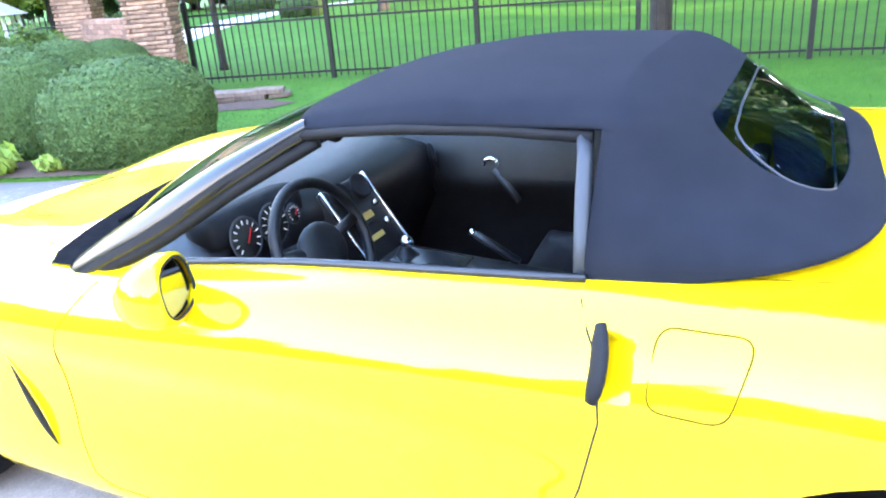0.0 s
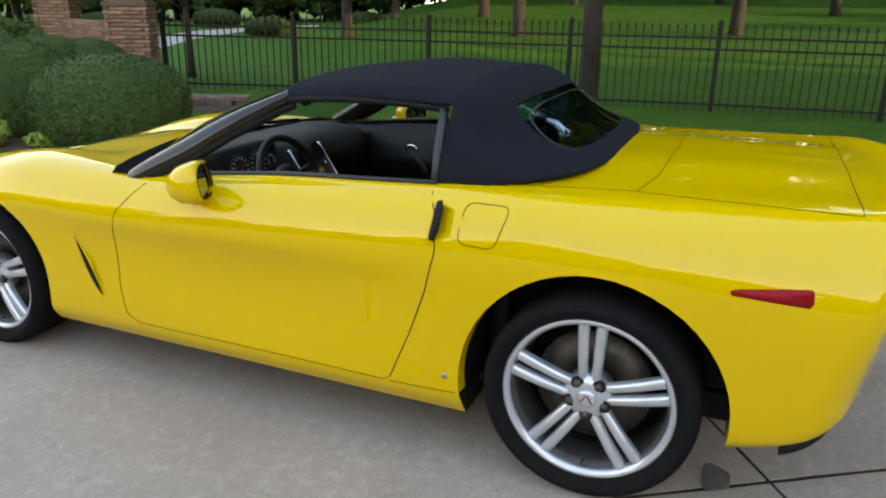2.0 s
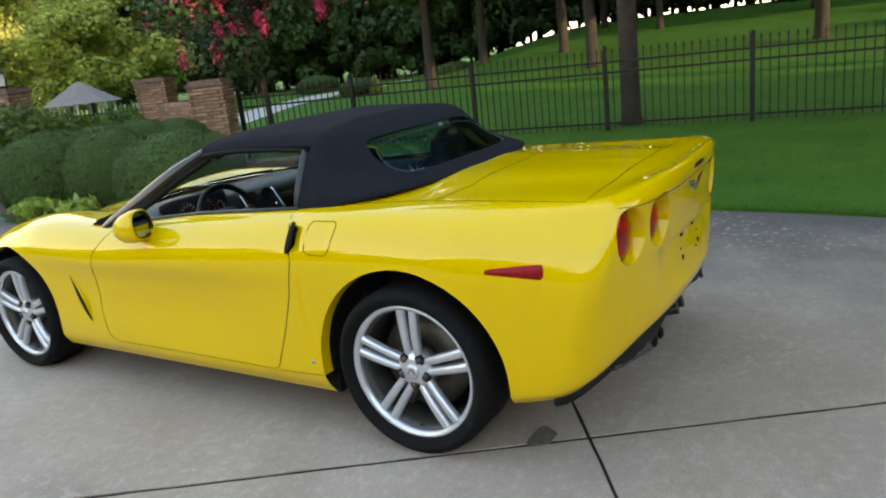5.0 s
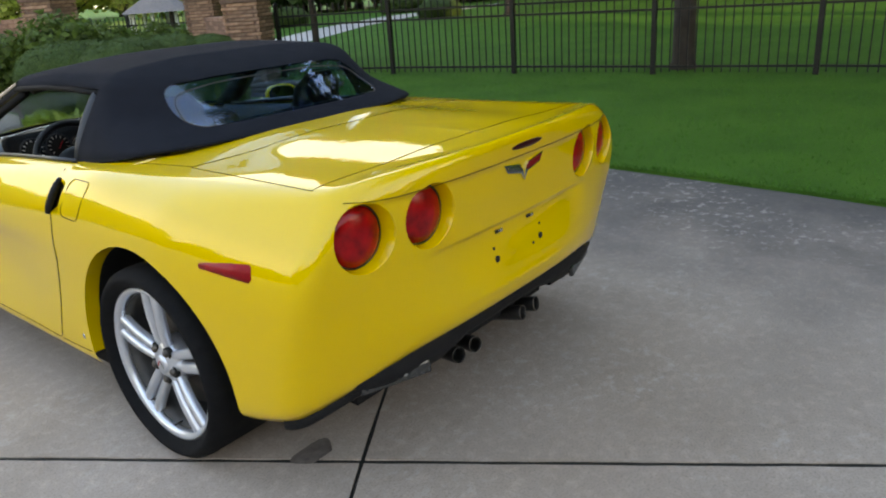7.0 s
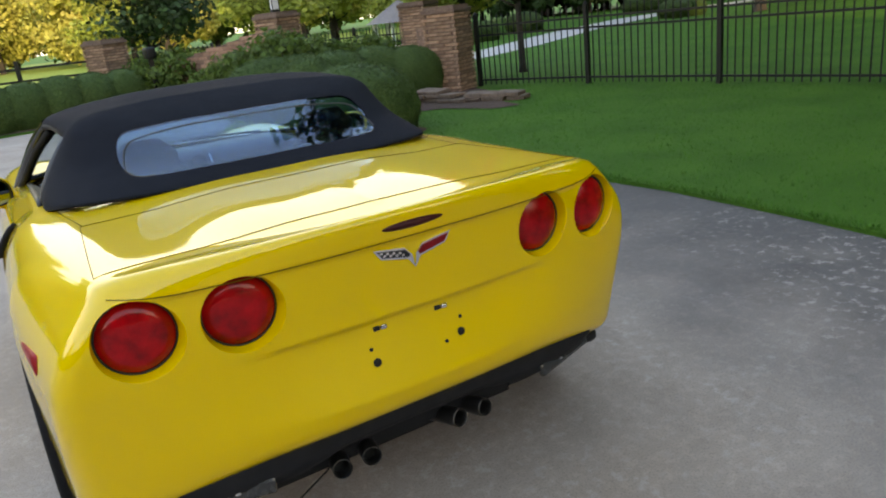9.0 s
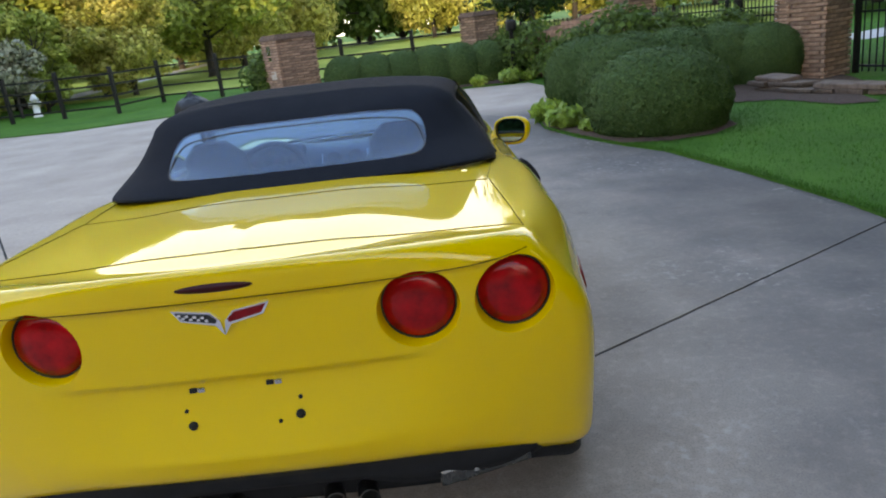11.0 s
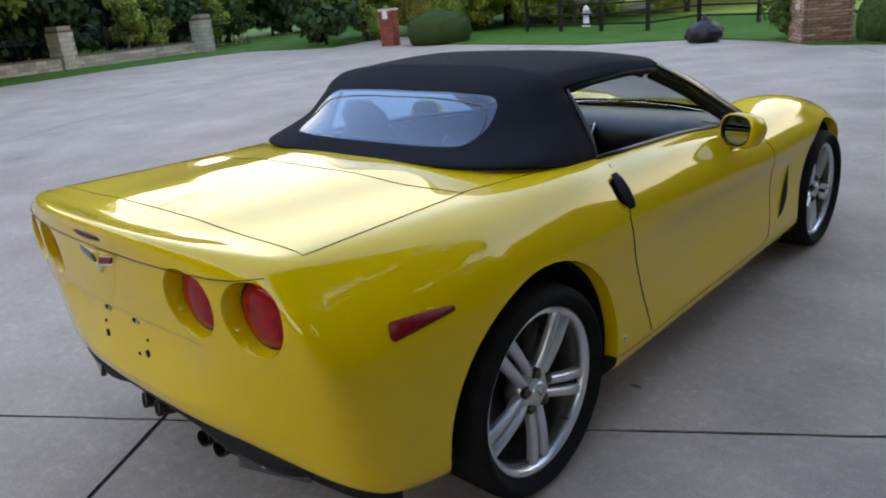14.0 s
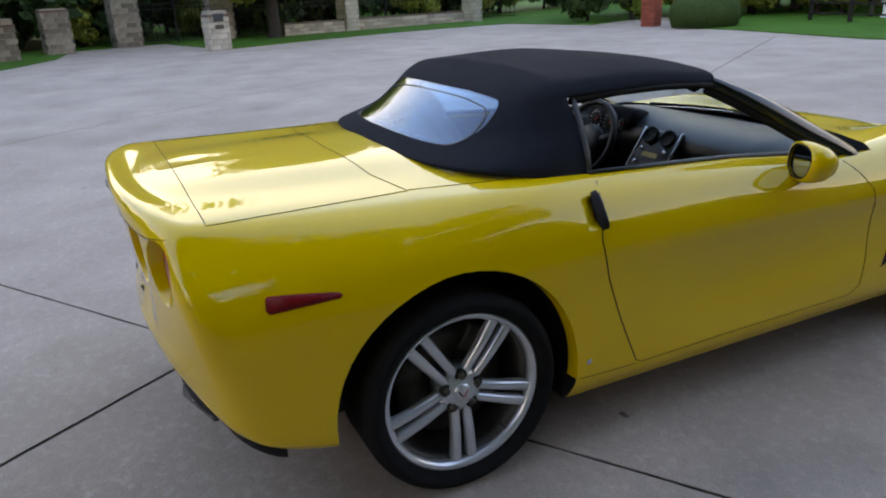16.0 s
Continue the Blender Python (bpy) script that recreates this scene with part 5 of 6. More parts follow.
def quads(name, centres, normals_, sizes, material, parent=None, label="", aspect=1.6):
    """Many small leaves, each a folded quad, as one mesh."""
    n = len(centres)
    nz = normals_ / np.linalg.norm(normals_, axis=1, keepdims=True)
    t = np.cross(nz, rng.normal(size=(n, 3)))
    t /= np.linalg.norm(t, axis=1, keepdims=True) + 1e-9
    b = np.cross(nz, t)
    s = sizes[:, None]
    v = np.stack([centres - t * s * aspect / 2, centres - b * s / 2 + nz * s * .12, centres + t * s * aspect / 2, centres + b * s / 2 + nz * s * .12], 1).reshape(-1, 3)
    me = bpy.data.meshes.new(name)
    me.vertices.add(4 * n)
    me.vertices.foreach_set("co", v.astype(np.float32).ravel())
    me.loops.add(4 * n)
    me.loops.foreach_set("vertex_index", np.arange(4 * n, dtype=np.int32))
    me.polygons.add(n)
    me.polygons.foreach_set("loop_start", np.arange(0, 4 * n, 4, dtype=np.int32))
    me.update(calc_edges=True)
    return mesh_object(name, me, material, parent, label)


def sphere_points(n):
    p = rng.normal(size=(n, 3))
    return p / np.linalg.norm(p, axis=1, keepdims=True)


# ---- clipped round shrubs ----
def clipped_shrub(rx, ry, h, leaves=9000, size=.019):
    ob = thing("boxwood_shrub", "clipped round green boxwood shrub in a mulched bed", "shrub", "clipped shrubs")
    bm = bmesh.new()
    bmesh.ops.create_icosphere(bm, subdivisions=4, radius=1)
    def mound(q, f):
        bump = f + .03 * noise.noise(q * 2.2) + .018 * noise.noise(q * 6)
        flat = max(math.hypot(q.x, q.y), 1e-6)
        if q.z > 0:
            rad, z = (1 - q.z ** 2.3) ** (1 / 2.3), .40 + .60 * q.z * bump
        else:
            rad, z = 1 - .10 * q.z * q.z, .40 * (1 + q.z)
        return Vector((q.x / flat * rad * rx * bump, q.y / flat * rad * ry * bump, max(h * z, .0)))

    for v in bm.verts:
        v.co = mound(v.co.copy(), .968)
    part("core", bm, BUSHCORE, ob)
    d = sphere_points(leaves)
    out = np.empty_like(d)
    for k in range(len(d)):
        out[k] = mound(Vector(d[k]), 1 + rng.normal() * .006)
    nn = d + rng.normal(size=d.shape) * .55
    quads("leaves", out, nn, rng.uniform(.7, 1.25, leaves) * size, BOXWOOD, ob)
    return ob


shrub = clipped_shrub(.80, .80, .91, 26000)
shrub.matrix_basis = pose(3.06, 6.05, .03)
SHRUBS = [(2.97, 7.28, .75, 1.10, 40), (2.77, 8.45, .80, 1.12, 90), (3.55, 9.25, .90, 1.06, 140), (4.4, 9.6, .88, 1.03, 200), (5.15, 9.55, .83, 1.02, 250), (5.65, 9.2, .72, .96, 10)]
for x, y, a, b, turn in SHRUBS:
    copy_thing(shrub, pose(x, y, .03, 0, 0, turn) @ Matrix.Diagonal((a, a, b, 1)))
# the hedge along the far side of the court
hedge = clipped_shrub(.50, .55, .96, 9000, .024)
hedge.matrix_basis = pose(-1.5, 14.75, .03)
for k in range(1, 6):
    copy_thing(hedge, pose(-1.5 + .66 * k, 14.75 + .12 * k, .03, 0, 0, 50 * k) @ Matrix.Diagonal((1.05, 1, 1 - .02 * (k % 3), 1)))
copy_thing(shrub, pose(*drawn(-17.4, 19.3), .03, 0, 0, 70) @ Matrix.Diagonal((1.3, 1.2, 1.1, 1)))


# ---- looser plants ----
def loose_shrub(name, label, r, h, n, size, material, aspect=2.0):
    ob = thing(name, label, "plant")
    bm = bmesh.new()
    for k in range(7):
        a = 2 * math.pi * k / 7
        tube(bm, [(0, 0, 0), (r * .35 * math.cos(a), r * .35 * math.sin(a), h * .45), (r * .7 * math.cos(a), r * .7 * math.sin(a), h * .8)], [.014, .01, .004], 5)
    part("stems", bm, BARK, ob)
    d = sphere_points(n) * (rng.uniform(.25, 1, n) ** .45)[:, None]
    lump = np.array([1 + .3 * noise.noise(Vector(q) * 2.4) for q in d])[:, None]
    p = d * lump * np.array([r, r, h * .52]) + np.array([0, 0, h * .54])
    p[:, 2] = np.maximum(p[:, 2], .02)
    quads("leaves", p, d + rng.normal(size=d.shape) * .7 + np.array([0, 0, .4]), rng.uniform(.6, 1.3, n) * size, material, ob, aspect=aspect)
    return ob


green = loose_shrub("leafy_shrub", "loose dark green leafy shrub by the brick wall", .8, 1.3, 3500, .07, LEAF)
green.matrix_basis = pose(3.9, 10.9, .03)
for x, y, s, turn in ((4.8, 11.2, .85, 60), (3.3, 11.6, .8, 120), (2.9, 14.6, .9, 200), (2.5, 15.6, .85, 10), (3.1, 13.3, .55, 70), (-3.3, 15.6, .95, 200), (5.9, 11.2, .8, 20)):
    copy_thing(green, pose(x, y, .03, 0, 0, turn) @ Matrix.Diagonal((s, s, s, 1)))
hosta = loose_shrub("lime_plant", "low lime green leafy plant at the bed's edge", .24, .26, 260, .07, LIME, 2.2)
hosta.matrix_basis = pose(2.02, 7.55, .03)
for x, y, s, turn in ((2.1, 6.85, 1.0, 60), (2.32, 6.3, .6, 120), (2.15, 8.15, .7, 150), (2.2, 14.0, 1.1, 200), (1.5, 14.15, .8, 10), (2.6, 14.1, .8, 70), (.9, 14.2, .5, 100)):
    copy_thing(hosta, pose(x, y, .03, 0, 0, turn) @ Matrix.Diagonal((s, s, s, 1)))

# ---- lawn blades, near the court ----
n = 60000
px, py = rng.uniform(2.3, 8.6, n), rng.uniform(-6.5, 8.2, n)
ex = np.interp(py, [p[1] for p in LAWN_EDGE + BED_EDGE[:3]], [p[0] for p in LAWN_EDGE + BED_EDGE[:3]])
edge = rng.uniform(size=n) < .12
px = np.where(edge, ex + np.abs(rng.normal(size=n)) * .05 - .015, px)
ok = (px > ex - .03) & ~np.array([inside(BED, a, b) for a, b in zip(px, py)])
px, py = px[ok], py[ok]
n = len(px)
a, h = rng.uniform(0, 2 * np.pi, n), rng.uniform(.015, .04, n)
w = np.stack([np.cos(a), np.sin(a), np.zeros(n)], 1) * .0045
root = np.stack([px, py, np.full(n, .025)], 1)
tip = root + np.stack([rng.normal(size=n) * .012, rng.normal(size=n) * .012, h], 1)
v = np.stack([root - w, root + w, tip], 1).reshape(-1, 3)
me = bpy.data.meshes.new("grass_blades")
me.vertices.add(3 * n)
me.vertices.foreach_set("co", v.astype(np.float32).ravel())
me.loops.add(3 * n)
me.loops.foreach_set("vertex_index", np.arange(3 * n, dtype=np.int32))
me.polygons.add(n)
me.polygons.foreach_set("loop_start", np.arange(0, 3 * n, 3, dtype=np.int32))
me.update(calc_edges=True)
tagged(mesh_object("grass_blades", me, BLADE), "short green blades of the mown lawn", "grass", kind="stuff")


FIELD = [(-16.2, 23.2), (-14.3, 22.75), (-12.3, 22.35), (-10.3, 22.0), (-8.2, 21.5), (-6.1, 20.8), (-4.1, 20.2), (-2.1, 19.7), (0, 19.2), (2.1, 18.7)]
FIELD = [drawn(*q) for q in FIELD]


# ---- iron fence ----
def iron_fence(points, height, label, group, gap=.115, thin=1.0):
    points = [drawn(*q) for q in points]
    for k, ((x1, y1), (x2, y2)) in enumerate(zip(points, points[1:])):
        d = Vector((x2 - x1, y2 - y1))
        length, ang = d.length, math.degrees(math.atan2(d.y, d.x))
        ob = thing("fence_panel", label, "fence", group)
        ob.matrix_basis = pose(x1, y1, .0, 0, 0, ang)
        bm = bmesh.new()
        box(bm, (.07, .07, height + .06), pose(0, 0, (height + .06) / 2), .004)
        post = part("post", bm, IRON, ob, smooth=False)
        bm = bmesh.new()
        cyl(bm, .055, .012, .05, pose(0, 0, height + .085), 4)
        part("post_cap", bm, IRON, post, smooth=False)
        for z in (.14, height - .30, height - .14):
            boxed("rail", (length - .08, .028, .032), pose(length / 2, 0, z), IRON, ob)
        bm = bmesh.new()
        box(bm, (.016 * thin, .016 * thin, height - .06), pose(0, 0, (height - .06) / 2 + .06))
        cyl(bm, .022, .0, .075, pose(0, 0, height + .035), 4)
        me = bpy.data.meshes.new("picket")
        bm.to_mesh(me)
        bm.free()
        me.materials.append(IRON)
        num = max(int(length / gap), 1)
        for j in range(1, num):
            p = new("picket", me)
            p.parent = ob
            p.location = (length * j / num, 0, 0)


FENCE = [(6.9, 8.85), (7.6, 6.75), (8.0, 4.5), (8.28, 2.3), (8.62, .22), (8.78, -2.0), (8.8, -4.2), (8.75, -6.4)]
iron_fence(FENCE, 1.22, "black iron fence panel with spear-topped pickets on the lawn", "lawn fence")
iron_fence([(7.75, 12.4), (7.2, 14.6), (6.2, 16.6), (4.6, 18.0), (2.2, 18.6)], 1.15, "black iron fence panel behind the brick wall", "gate fence")
for (x1, y1), (x2, y2) in zip(FIELD[:-1], FIELD[1:]):
    d = Vector((x2 - x1, y2 - y1))
    rf = thing("rail_fence", "black metal rail fence panel before the meadow", "fence", "field fence")
    rf.matrix_basis = pose(x1, y1, 0, 0, 0, math.degrees(math.atan2(d.y, d.x)))
    boxed("post", (.10, .10, 1.35), pose(0, 0, .675), IRON, rf, bevel=.01)
    for z in (.25, .55, .85, 1.15):
        boxed("rail", (d.length - .09, .03, .055), pose(d.length / 2, 0, z), IRON, rf)


# ---- brick piers and walls ----
FIELDSTONE = surface("weathered_fieldstone", (0.20, 0.165, 0.125), (0.33, 0.28, 0.22), 8, rough=0.95, bump=0.8, bump_scale=50, vary=0.35)
STONEMORTAR = surface("lime_mortar", (0.30, 0.26, 0.20), (0.38, 0.33, 0.27), 20, rough=0.95, bump=0.6)
def brick_mesh(name, size, material):
    bm = bmesh.new()
    box(bm, size, Matrix(), .006, 1)
    me = bpy.data.meshes.new(name)
    bm.to_mesh(me)
    bm.free()
    me.materials.append(material)
    return me


def pier(name, label, x, y, w, h, turn, material=BRICK, course=.062, long=.34, cap=True, capmat=None):
    """A square pier of bricks round a mortar core."""
    ob = thing(name, label, "brick pillar", "piers")
    ob.matrix_basis = pose(*drawn(x, y), 0, 0, 0, turn)
    boxed("mortar_core", (w - .03, w - .03, h), pose(0, 0, h / 2), STONEMORTAR if material in (LIMESTONE, FIELDSTONE) else MORTAR, ob)
    per = max(round(w / long), 2)
    lw = w / per
    me = brick_mesh("brick", (lw - .006, .05, course - .014), material)
    rows_n = int((h - .08) / course)
    jit = random.Random(int(x * 10 + y * 7))
    for r in range(rows_n):
        z = .01 + course * (r + .5)
        for side in range(4):
            for k in range(per):
                sh = (lw / 2 if r % 2 else 0) - lw / 4
                u = -w / 2 + lw * (k + .5) + sh
                if abs(u) > w / 2 - lw * .3:
                    u = math.copysign(w / 2 - lw * .42, u)
                b = new("brick", me)
                b.parent = ob
                b.matrix_basis = pose(0, 0, 0, 0, 0, 90 * side) @ Matrix.Translation((u, -w / 2 + .02 + jit.uniform(-.012, .004), z))
    if cap:
        boxed("cap", (w + .06, w + .06, .07), pose(0, 0, rows_n * course + .045), capmat or MORTAR, ob, bevel=.012)
    return ob


P1 = pier("brick_pier", "brown brick gate pier beside the iron fence", 6.38, 8.98, .62, 1.50, 30)
pier("brick_pier", "brown brick gate pier behind the shrubs", 7.55, 11.95, .62, 1.66, 30)
pier("brick_pier", "brown brick pier topped with a lamp base", 4.38, 12.05, .62, 1.74, 25)
pier("brick_pier", "brown brick pier at the end of the hedge", 1.75, 16.4, .66, 1.62, 30)
col = pier("mailbox_pier", "broad brown brick mailbox pier with metal plates", -2.72, 14.9, .92, 1.62, 33)
boxed("metal_plate", (.012, .22, .34), pose(-.465, .05, 1.22), SILVER, col, "grey metal plate", bevel=.003)
boxed("stone_plate", (.012, .30, .18), pose(-.465, -.05, .74), LIMESTONE, col, "pale stone plate", bevel=.003)
rp = pier("mailbox_pier", "red brick mailbox pier with a pale stone cap", -19.6, 18.8, .46, 1.22, 20, REDBRICK, capmat=LIMESTONE)
boxed("white_plate", (.18, .012, .24), pose(.0, -.265, 1.0), WHITE, rp, "small white plate", bevel=.003)
wp = pier("stone_pier", "pale limestone mailbox pier by the road", -24.7, 3.7, .60, 1.14, 8, LIMESTONE, .16, .33)
boxed("letter_box", (.012, .30, .22), pose(.345, 0, .95), GREYTRIM, wp, "dark letter slot", bevel=.003)
boxed("plaque", (.012, .26, .12), pose(.345, 0, .68), DARKMETAL, wp, "dark plaque", bevel=.003)


def brick_wall(name, label, a, b, h1, h2, t, material, course=.08, long=.26):
    """A wall of bricks between two points, its top sloping; the bricks joined into one mesh."""
    a, b = drawn(*a), drawn(*b)
    d = Vector((b[0] - a[0], b[1] - a[1]))
    length = d.length
    ob = thing(name, label, "wall", kind="structure")
    ob.matrix_basis = pose(a[0], a[1], 0, 0, 0, math.degrees(math.atan2(d.y, d.x)))
    bm = bmesh.new()
    vs = [bm.verts.new((x, y, z)) for x, hh in ((0, h1), (length, h2)) for y in (-t / 2 + .012, t / 2 - .012) for z in (0, hh - .02)]
    for q in ((0, 1, 3, 2), (4, 6, 7, 5), (0, 4, 5, 1), (2, 3, 7, 6), (1, 5, 7, 3)):
        bm.faces.new([vs[k] for k in q])
    bmesh.ops.recalc_face_normals(bm, faces=bm.faces[:])
    part("mortar_core", bm, MORTAR, ob, smooth=False)
    verts, faces = [], []
    for r in range(int(max(h1, h2) / course)):
        z0, z1 = r * course + .005, (r + 1) * course - .005
        x = -(long / 2) * (r % 2)
        while x < length:
            x0, x1 = max(x, 0) + .005, min(x + long, length) - .005
            if x1 - x0 > .04 and z1 < h1 + (h2 - h1) * (x0 + x1) / 2 / length + .02:
                k = len(verts)
                j = random.uniform(-.006, .006)
                verts += [(x0, -t / 2 + j, z0), (x1, -t / 2 + j, z0), (x1, -t / 2 + j, z1), (x0, -t / 2 + j, z1), (x0, t / 2, z0), (x1, t / 2, z0), (x1, t / 2, z1), (x0, t / 2, z1)]
                faces += [(k, k + 1, k + 2, k + 3), (k + 5, k + 4, k + 7, k + 6), (k + 3, k + 2, k + 6, k + 7), (k, k + 4, k + 5, k + 1), (k + 1, k + 5, k + 6, k + 2), (k, k + 3, k + 7, k + 4)]
            x += long
    me = bpy.data.meshes.new("bricks")
    me.from_pydata(verts, [], faces)
    tagged(mesh_object("bricks", me, material, ob), kind="stuff")
    return ob


brick_wall("wall_gate", "low brown brick wall between the gate piers", (6.55, 9.3), (7.4, 11.6), 1.12, 1.12, .3, BRICKJ)
brick_wall("wall_wing", "brown brick wing wall falling away from its pier", (4.15, 12.35), (2.75, 15.1), 1.42, .92, .3, BRICKJ)
STONEJ = surface("pale_stone_joined", (0.40, 0.33, 0.25), (0.52, 0.45, 0.36), 8, rough=0.9, bump=0.6, bump_scale=50, vary=0.3, island=True)
brick_wall("wall_verge", "low pale stone wall along the verge", (-30.0, 7.4), (-31.6, 17.6), .5, .5, .35, STONEJ, .14, .4)
for x, y in ((-30.55, 10.6), (-31.2, 17.4)):
    pier("stone_pier", "pale stone fence pier", x, y, .6, 1.5, 20, LIMESTONE, .16, .3)
iron_fence([(-30.6, 5.0), (-30.7, 7.8), (-31.0, 10.4), (-31.4, 12.8), (-31.8, 15.2), (-32.0, 17.5), (-31.6, 20.4)], 1.3, "black iron fence panel behind the low stone wall", "verge fence", .2)
for x, y, w, h in ((-30.6, 1.1, .85, 1.95), (-28.9, -1.4, .78, 1.4), (-26.8, -3.0, .62, 1.2), (-30.8, 4.9, .8, 1.9)):
    pier("stone_pier", "weathered grey stone driveway pier under trees", x, y, w, h, 10, FIELDSTONE, .16, .35)
iron_fence([(-30.6, 1.6), (-30.7, 3.1), (-30.8, 4.5)], 1.5, "black iron driveway gate leaf", "driveway gate", .14)

# a low dry wall of flat stones behind the clipped shrubs
WALL_A, WALL_B, WALL_C = Vector((5.15, 8.3)), Vector((5.5, 7.35)), Vector((6.1, 6.45))
gs = random.Random(5)
stone_meshes = []
for k in range(6):
    bm = bmesh.new()
    box(bm, (1, .34, .065), Matrix(), .02, 2)
    for v in bm.verts:
        v.co += Vector((noise.noise(v.co * 5 + Vector((k, 2, 0))) * .10, noise.noise(v.co * 7 + Vector((2, k, 3))) * .05, noise.noise(v.co * 6 + Vector((k, 5, 2))) * .022))
    me = bpy.data.meshes.new("flagstone")
    bm.to_mesh(me)
    bm.free()
    me.materials.append(FLAGSTONE)
    stone_meshes.append(me)
for a, b, high in ((WALL_A, WALL_B, 3), (WALL_B, WALL_C, 2)):
    d = b - a
    ang = math.degrees(math.atan2(d.y, d.x))
    for course in range(high):
        run = gs.uniform(0, .15)
        while run < d.length - .35 * course:
            ln_ = gs.uniform(.28, .62)
            p = a + d.normalized() * (run + ln_ / 2)
            ob = new("flagstone", gs.choice(stone_meshes))
            ob.matrix_basis = pose(p.x + gs.uniform(-.03, .03), p.y + gs.uniform(-.03, .03), .065 + .066 * course, gs.uniform(-3, 3), gs.uniform(-3, 3), ang + gs.uniform(-7, 7)) @ Matrix.Diagonal((ln_, 1, 1, 1))
            tagged(ob, "flat brown flagstone in a low dry wall", "stone", "dry wall stones")
            run += ln_ + gs.uniform(.0, .03)


# ---- trees ----
def tree(name, label, height, crown_r, crown_z, trunk_r, leaves, size, material, clumps=26, bloom=None, seed=1, limbs=14, split=False):
    """A tree with tapered trunk, limbs and a crown of leaf clumps."""
    g = random.Random(seed)
    ob = thing(name, label, "tree")
    bm = bmesh.new()
    lean = (g.uniform(-.25, .25), g.uniform(-.25, .25))
    top = (lean[0], lean[1], height * .8)
    tube(bm, [(0, 0, -.05), (0, 0, .12), (lean[0] * .2, lean[1] * .2, height * .2), (lean[0] * .6, lean[1] * .6, height * .5), top],
         [trunk_r * 1.5, trunk_r * 1.1, trunk_r * .9, trunk_r * .55, trunk_r * .12], 10)
    centres = []
    mid = (height + crown_z) / 2
    half = (height - crown_z) / 2
    for k in range(clumps):
        a, q = g.uniform(0, 2 * math.pi), g.uniform(-1, 1)
        rad = crown_r * math.sqrt(max(1 - q * q * .8, .05)) * g.uniform(.35, .95)
        c = Vector((rad * math.cos(a), rad * math.sin(a), mid + q * half * .9))
        centres.append((c, g.uniform(.28, .5) * crown_r))
        if k < limbs:
            start = Vector((lean[0] * .4, lean[1] * .4, max(min(c.z - g.uniform(.6, 1.6), height * .7), crown_z * .75)))
            limb = bmesh.new() if split else bm
            tube(limb, [start, start.lerp(c, .5) + Vector((0, 0, -.15)), c], [trunk_r * .38, trunk_r * .22, trunk_r * .06], 6)
            if split:
                part("limb", limb, BARK, ob)
    part("trunk", bm, BARK, ob)
    per = leaves // clumps
    ps, ns = [], []
    for c, r in centres:
        d = sphere_points(per)
        q = d * (rng.uniform(.2, 1, per) ** .5)[:, None] * r * np.array([1, 1, .75])
        ps.append(q + np.array(c))
        ns.append(d + rng.normal(size=d.shape) * .6 + np.array([0, 0, .3]))
    ps, ns = np.concatenate(ps), np.concatenate(ns)
    quads("crown", ps, ns, rng.uniform(.6, 1.35, len(ps)) * size, material, ob)
    if bloom:
        pick = [c for c in centres if c[0].z > mid - half * .9]
        bs, bn = [], []
        for c, r in pick:
            for _ in range(5):
                d0 = Vector((g.uniform(-1, 1), g.uniform(-1, 1), g.uniform(-.2, 1))).normalized() * r * 1.05
                d = rng.normal(size=(70, 3)) * .55
                bs.append(d * np.array([.13, .13, .24]) + np.array(c + d0))
                bn.append(d)
        bs, bn = np.concatenate(bs), np.concatenate(bn)
        quads("blossom", bs, bn, rng.uniform(.6, 1.3, len(bs)) * .055, bloom, ob)
    return ob


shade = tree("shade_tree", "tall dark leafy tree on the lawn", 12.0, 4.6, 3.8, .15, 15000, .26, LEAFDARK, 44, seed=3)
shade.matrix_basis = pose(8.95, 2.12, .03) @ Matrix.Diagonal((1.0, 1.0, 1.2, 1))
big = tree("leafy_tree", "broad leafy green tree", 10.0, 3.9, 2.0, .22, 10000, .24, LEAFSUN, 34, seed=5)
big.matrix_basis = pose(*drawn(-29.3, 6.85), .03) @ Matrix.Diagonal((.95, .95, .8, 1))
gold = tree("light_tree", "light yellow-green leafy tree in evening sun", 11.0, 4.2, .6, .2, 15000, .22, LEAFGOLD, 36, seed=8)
gold.matrix_basis = pose(-12, 48, .03)
myrtle = tree("crape_myrtle", "small multi-limbed tree with pink blossom behind the piers", 4.4, 1.9, 1.7, .07, 6000, .10, LEAFDARK, 26, PINK, seed=11, split=True)
myrtle.matrix_basis = pose(8.7, 9.9, .03)
myrtle_green = tree("crape_myrtle", "small spreading grey-green tree past its bloom", 4.2, 2.0, 1.6, .07, 6000, .10, LEAFDARK, 26, seed=12, split=True)
myrtle_green.matrix_basis = pose(3.0, 17.9, .03)
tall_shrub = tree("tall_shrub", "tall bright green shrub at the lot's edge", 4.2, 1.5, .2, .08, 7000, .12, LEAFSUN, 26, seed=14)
tall_shrub.matrix_basis = pose(*drawn(-17.4, 26.5), .03)
pg = random.Random(21)


def plant(kind, x, y, s=1.0, tall=1.0):
    s *= pg.uniform(.9, 1.12) * (.9 if x < -9 and y > -25 else 1)
    x, y = drawn(x, y)
    return copy_thing(kind, pose(x, y, .03 + rise(x, y), 0, 0, pg.uniform(0, 360)) @ Matrix.Diagonal((s, s, s * tall * pg.uniform(.95, 1.08), 1)))


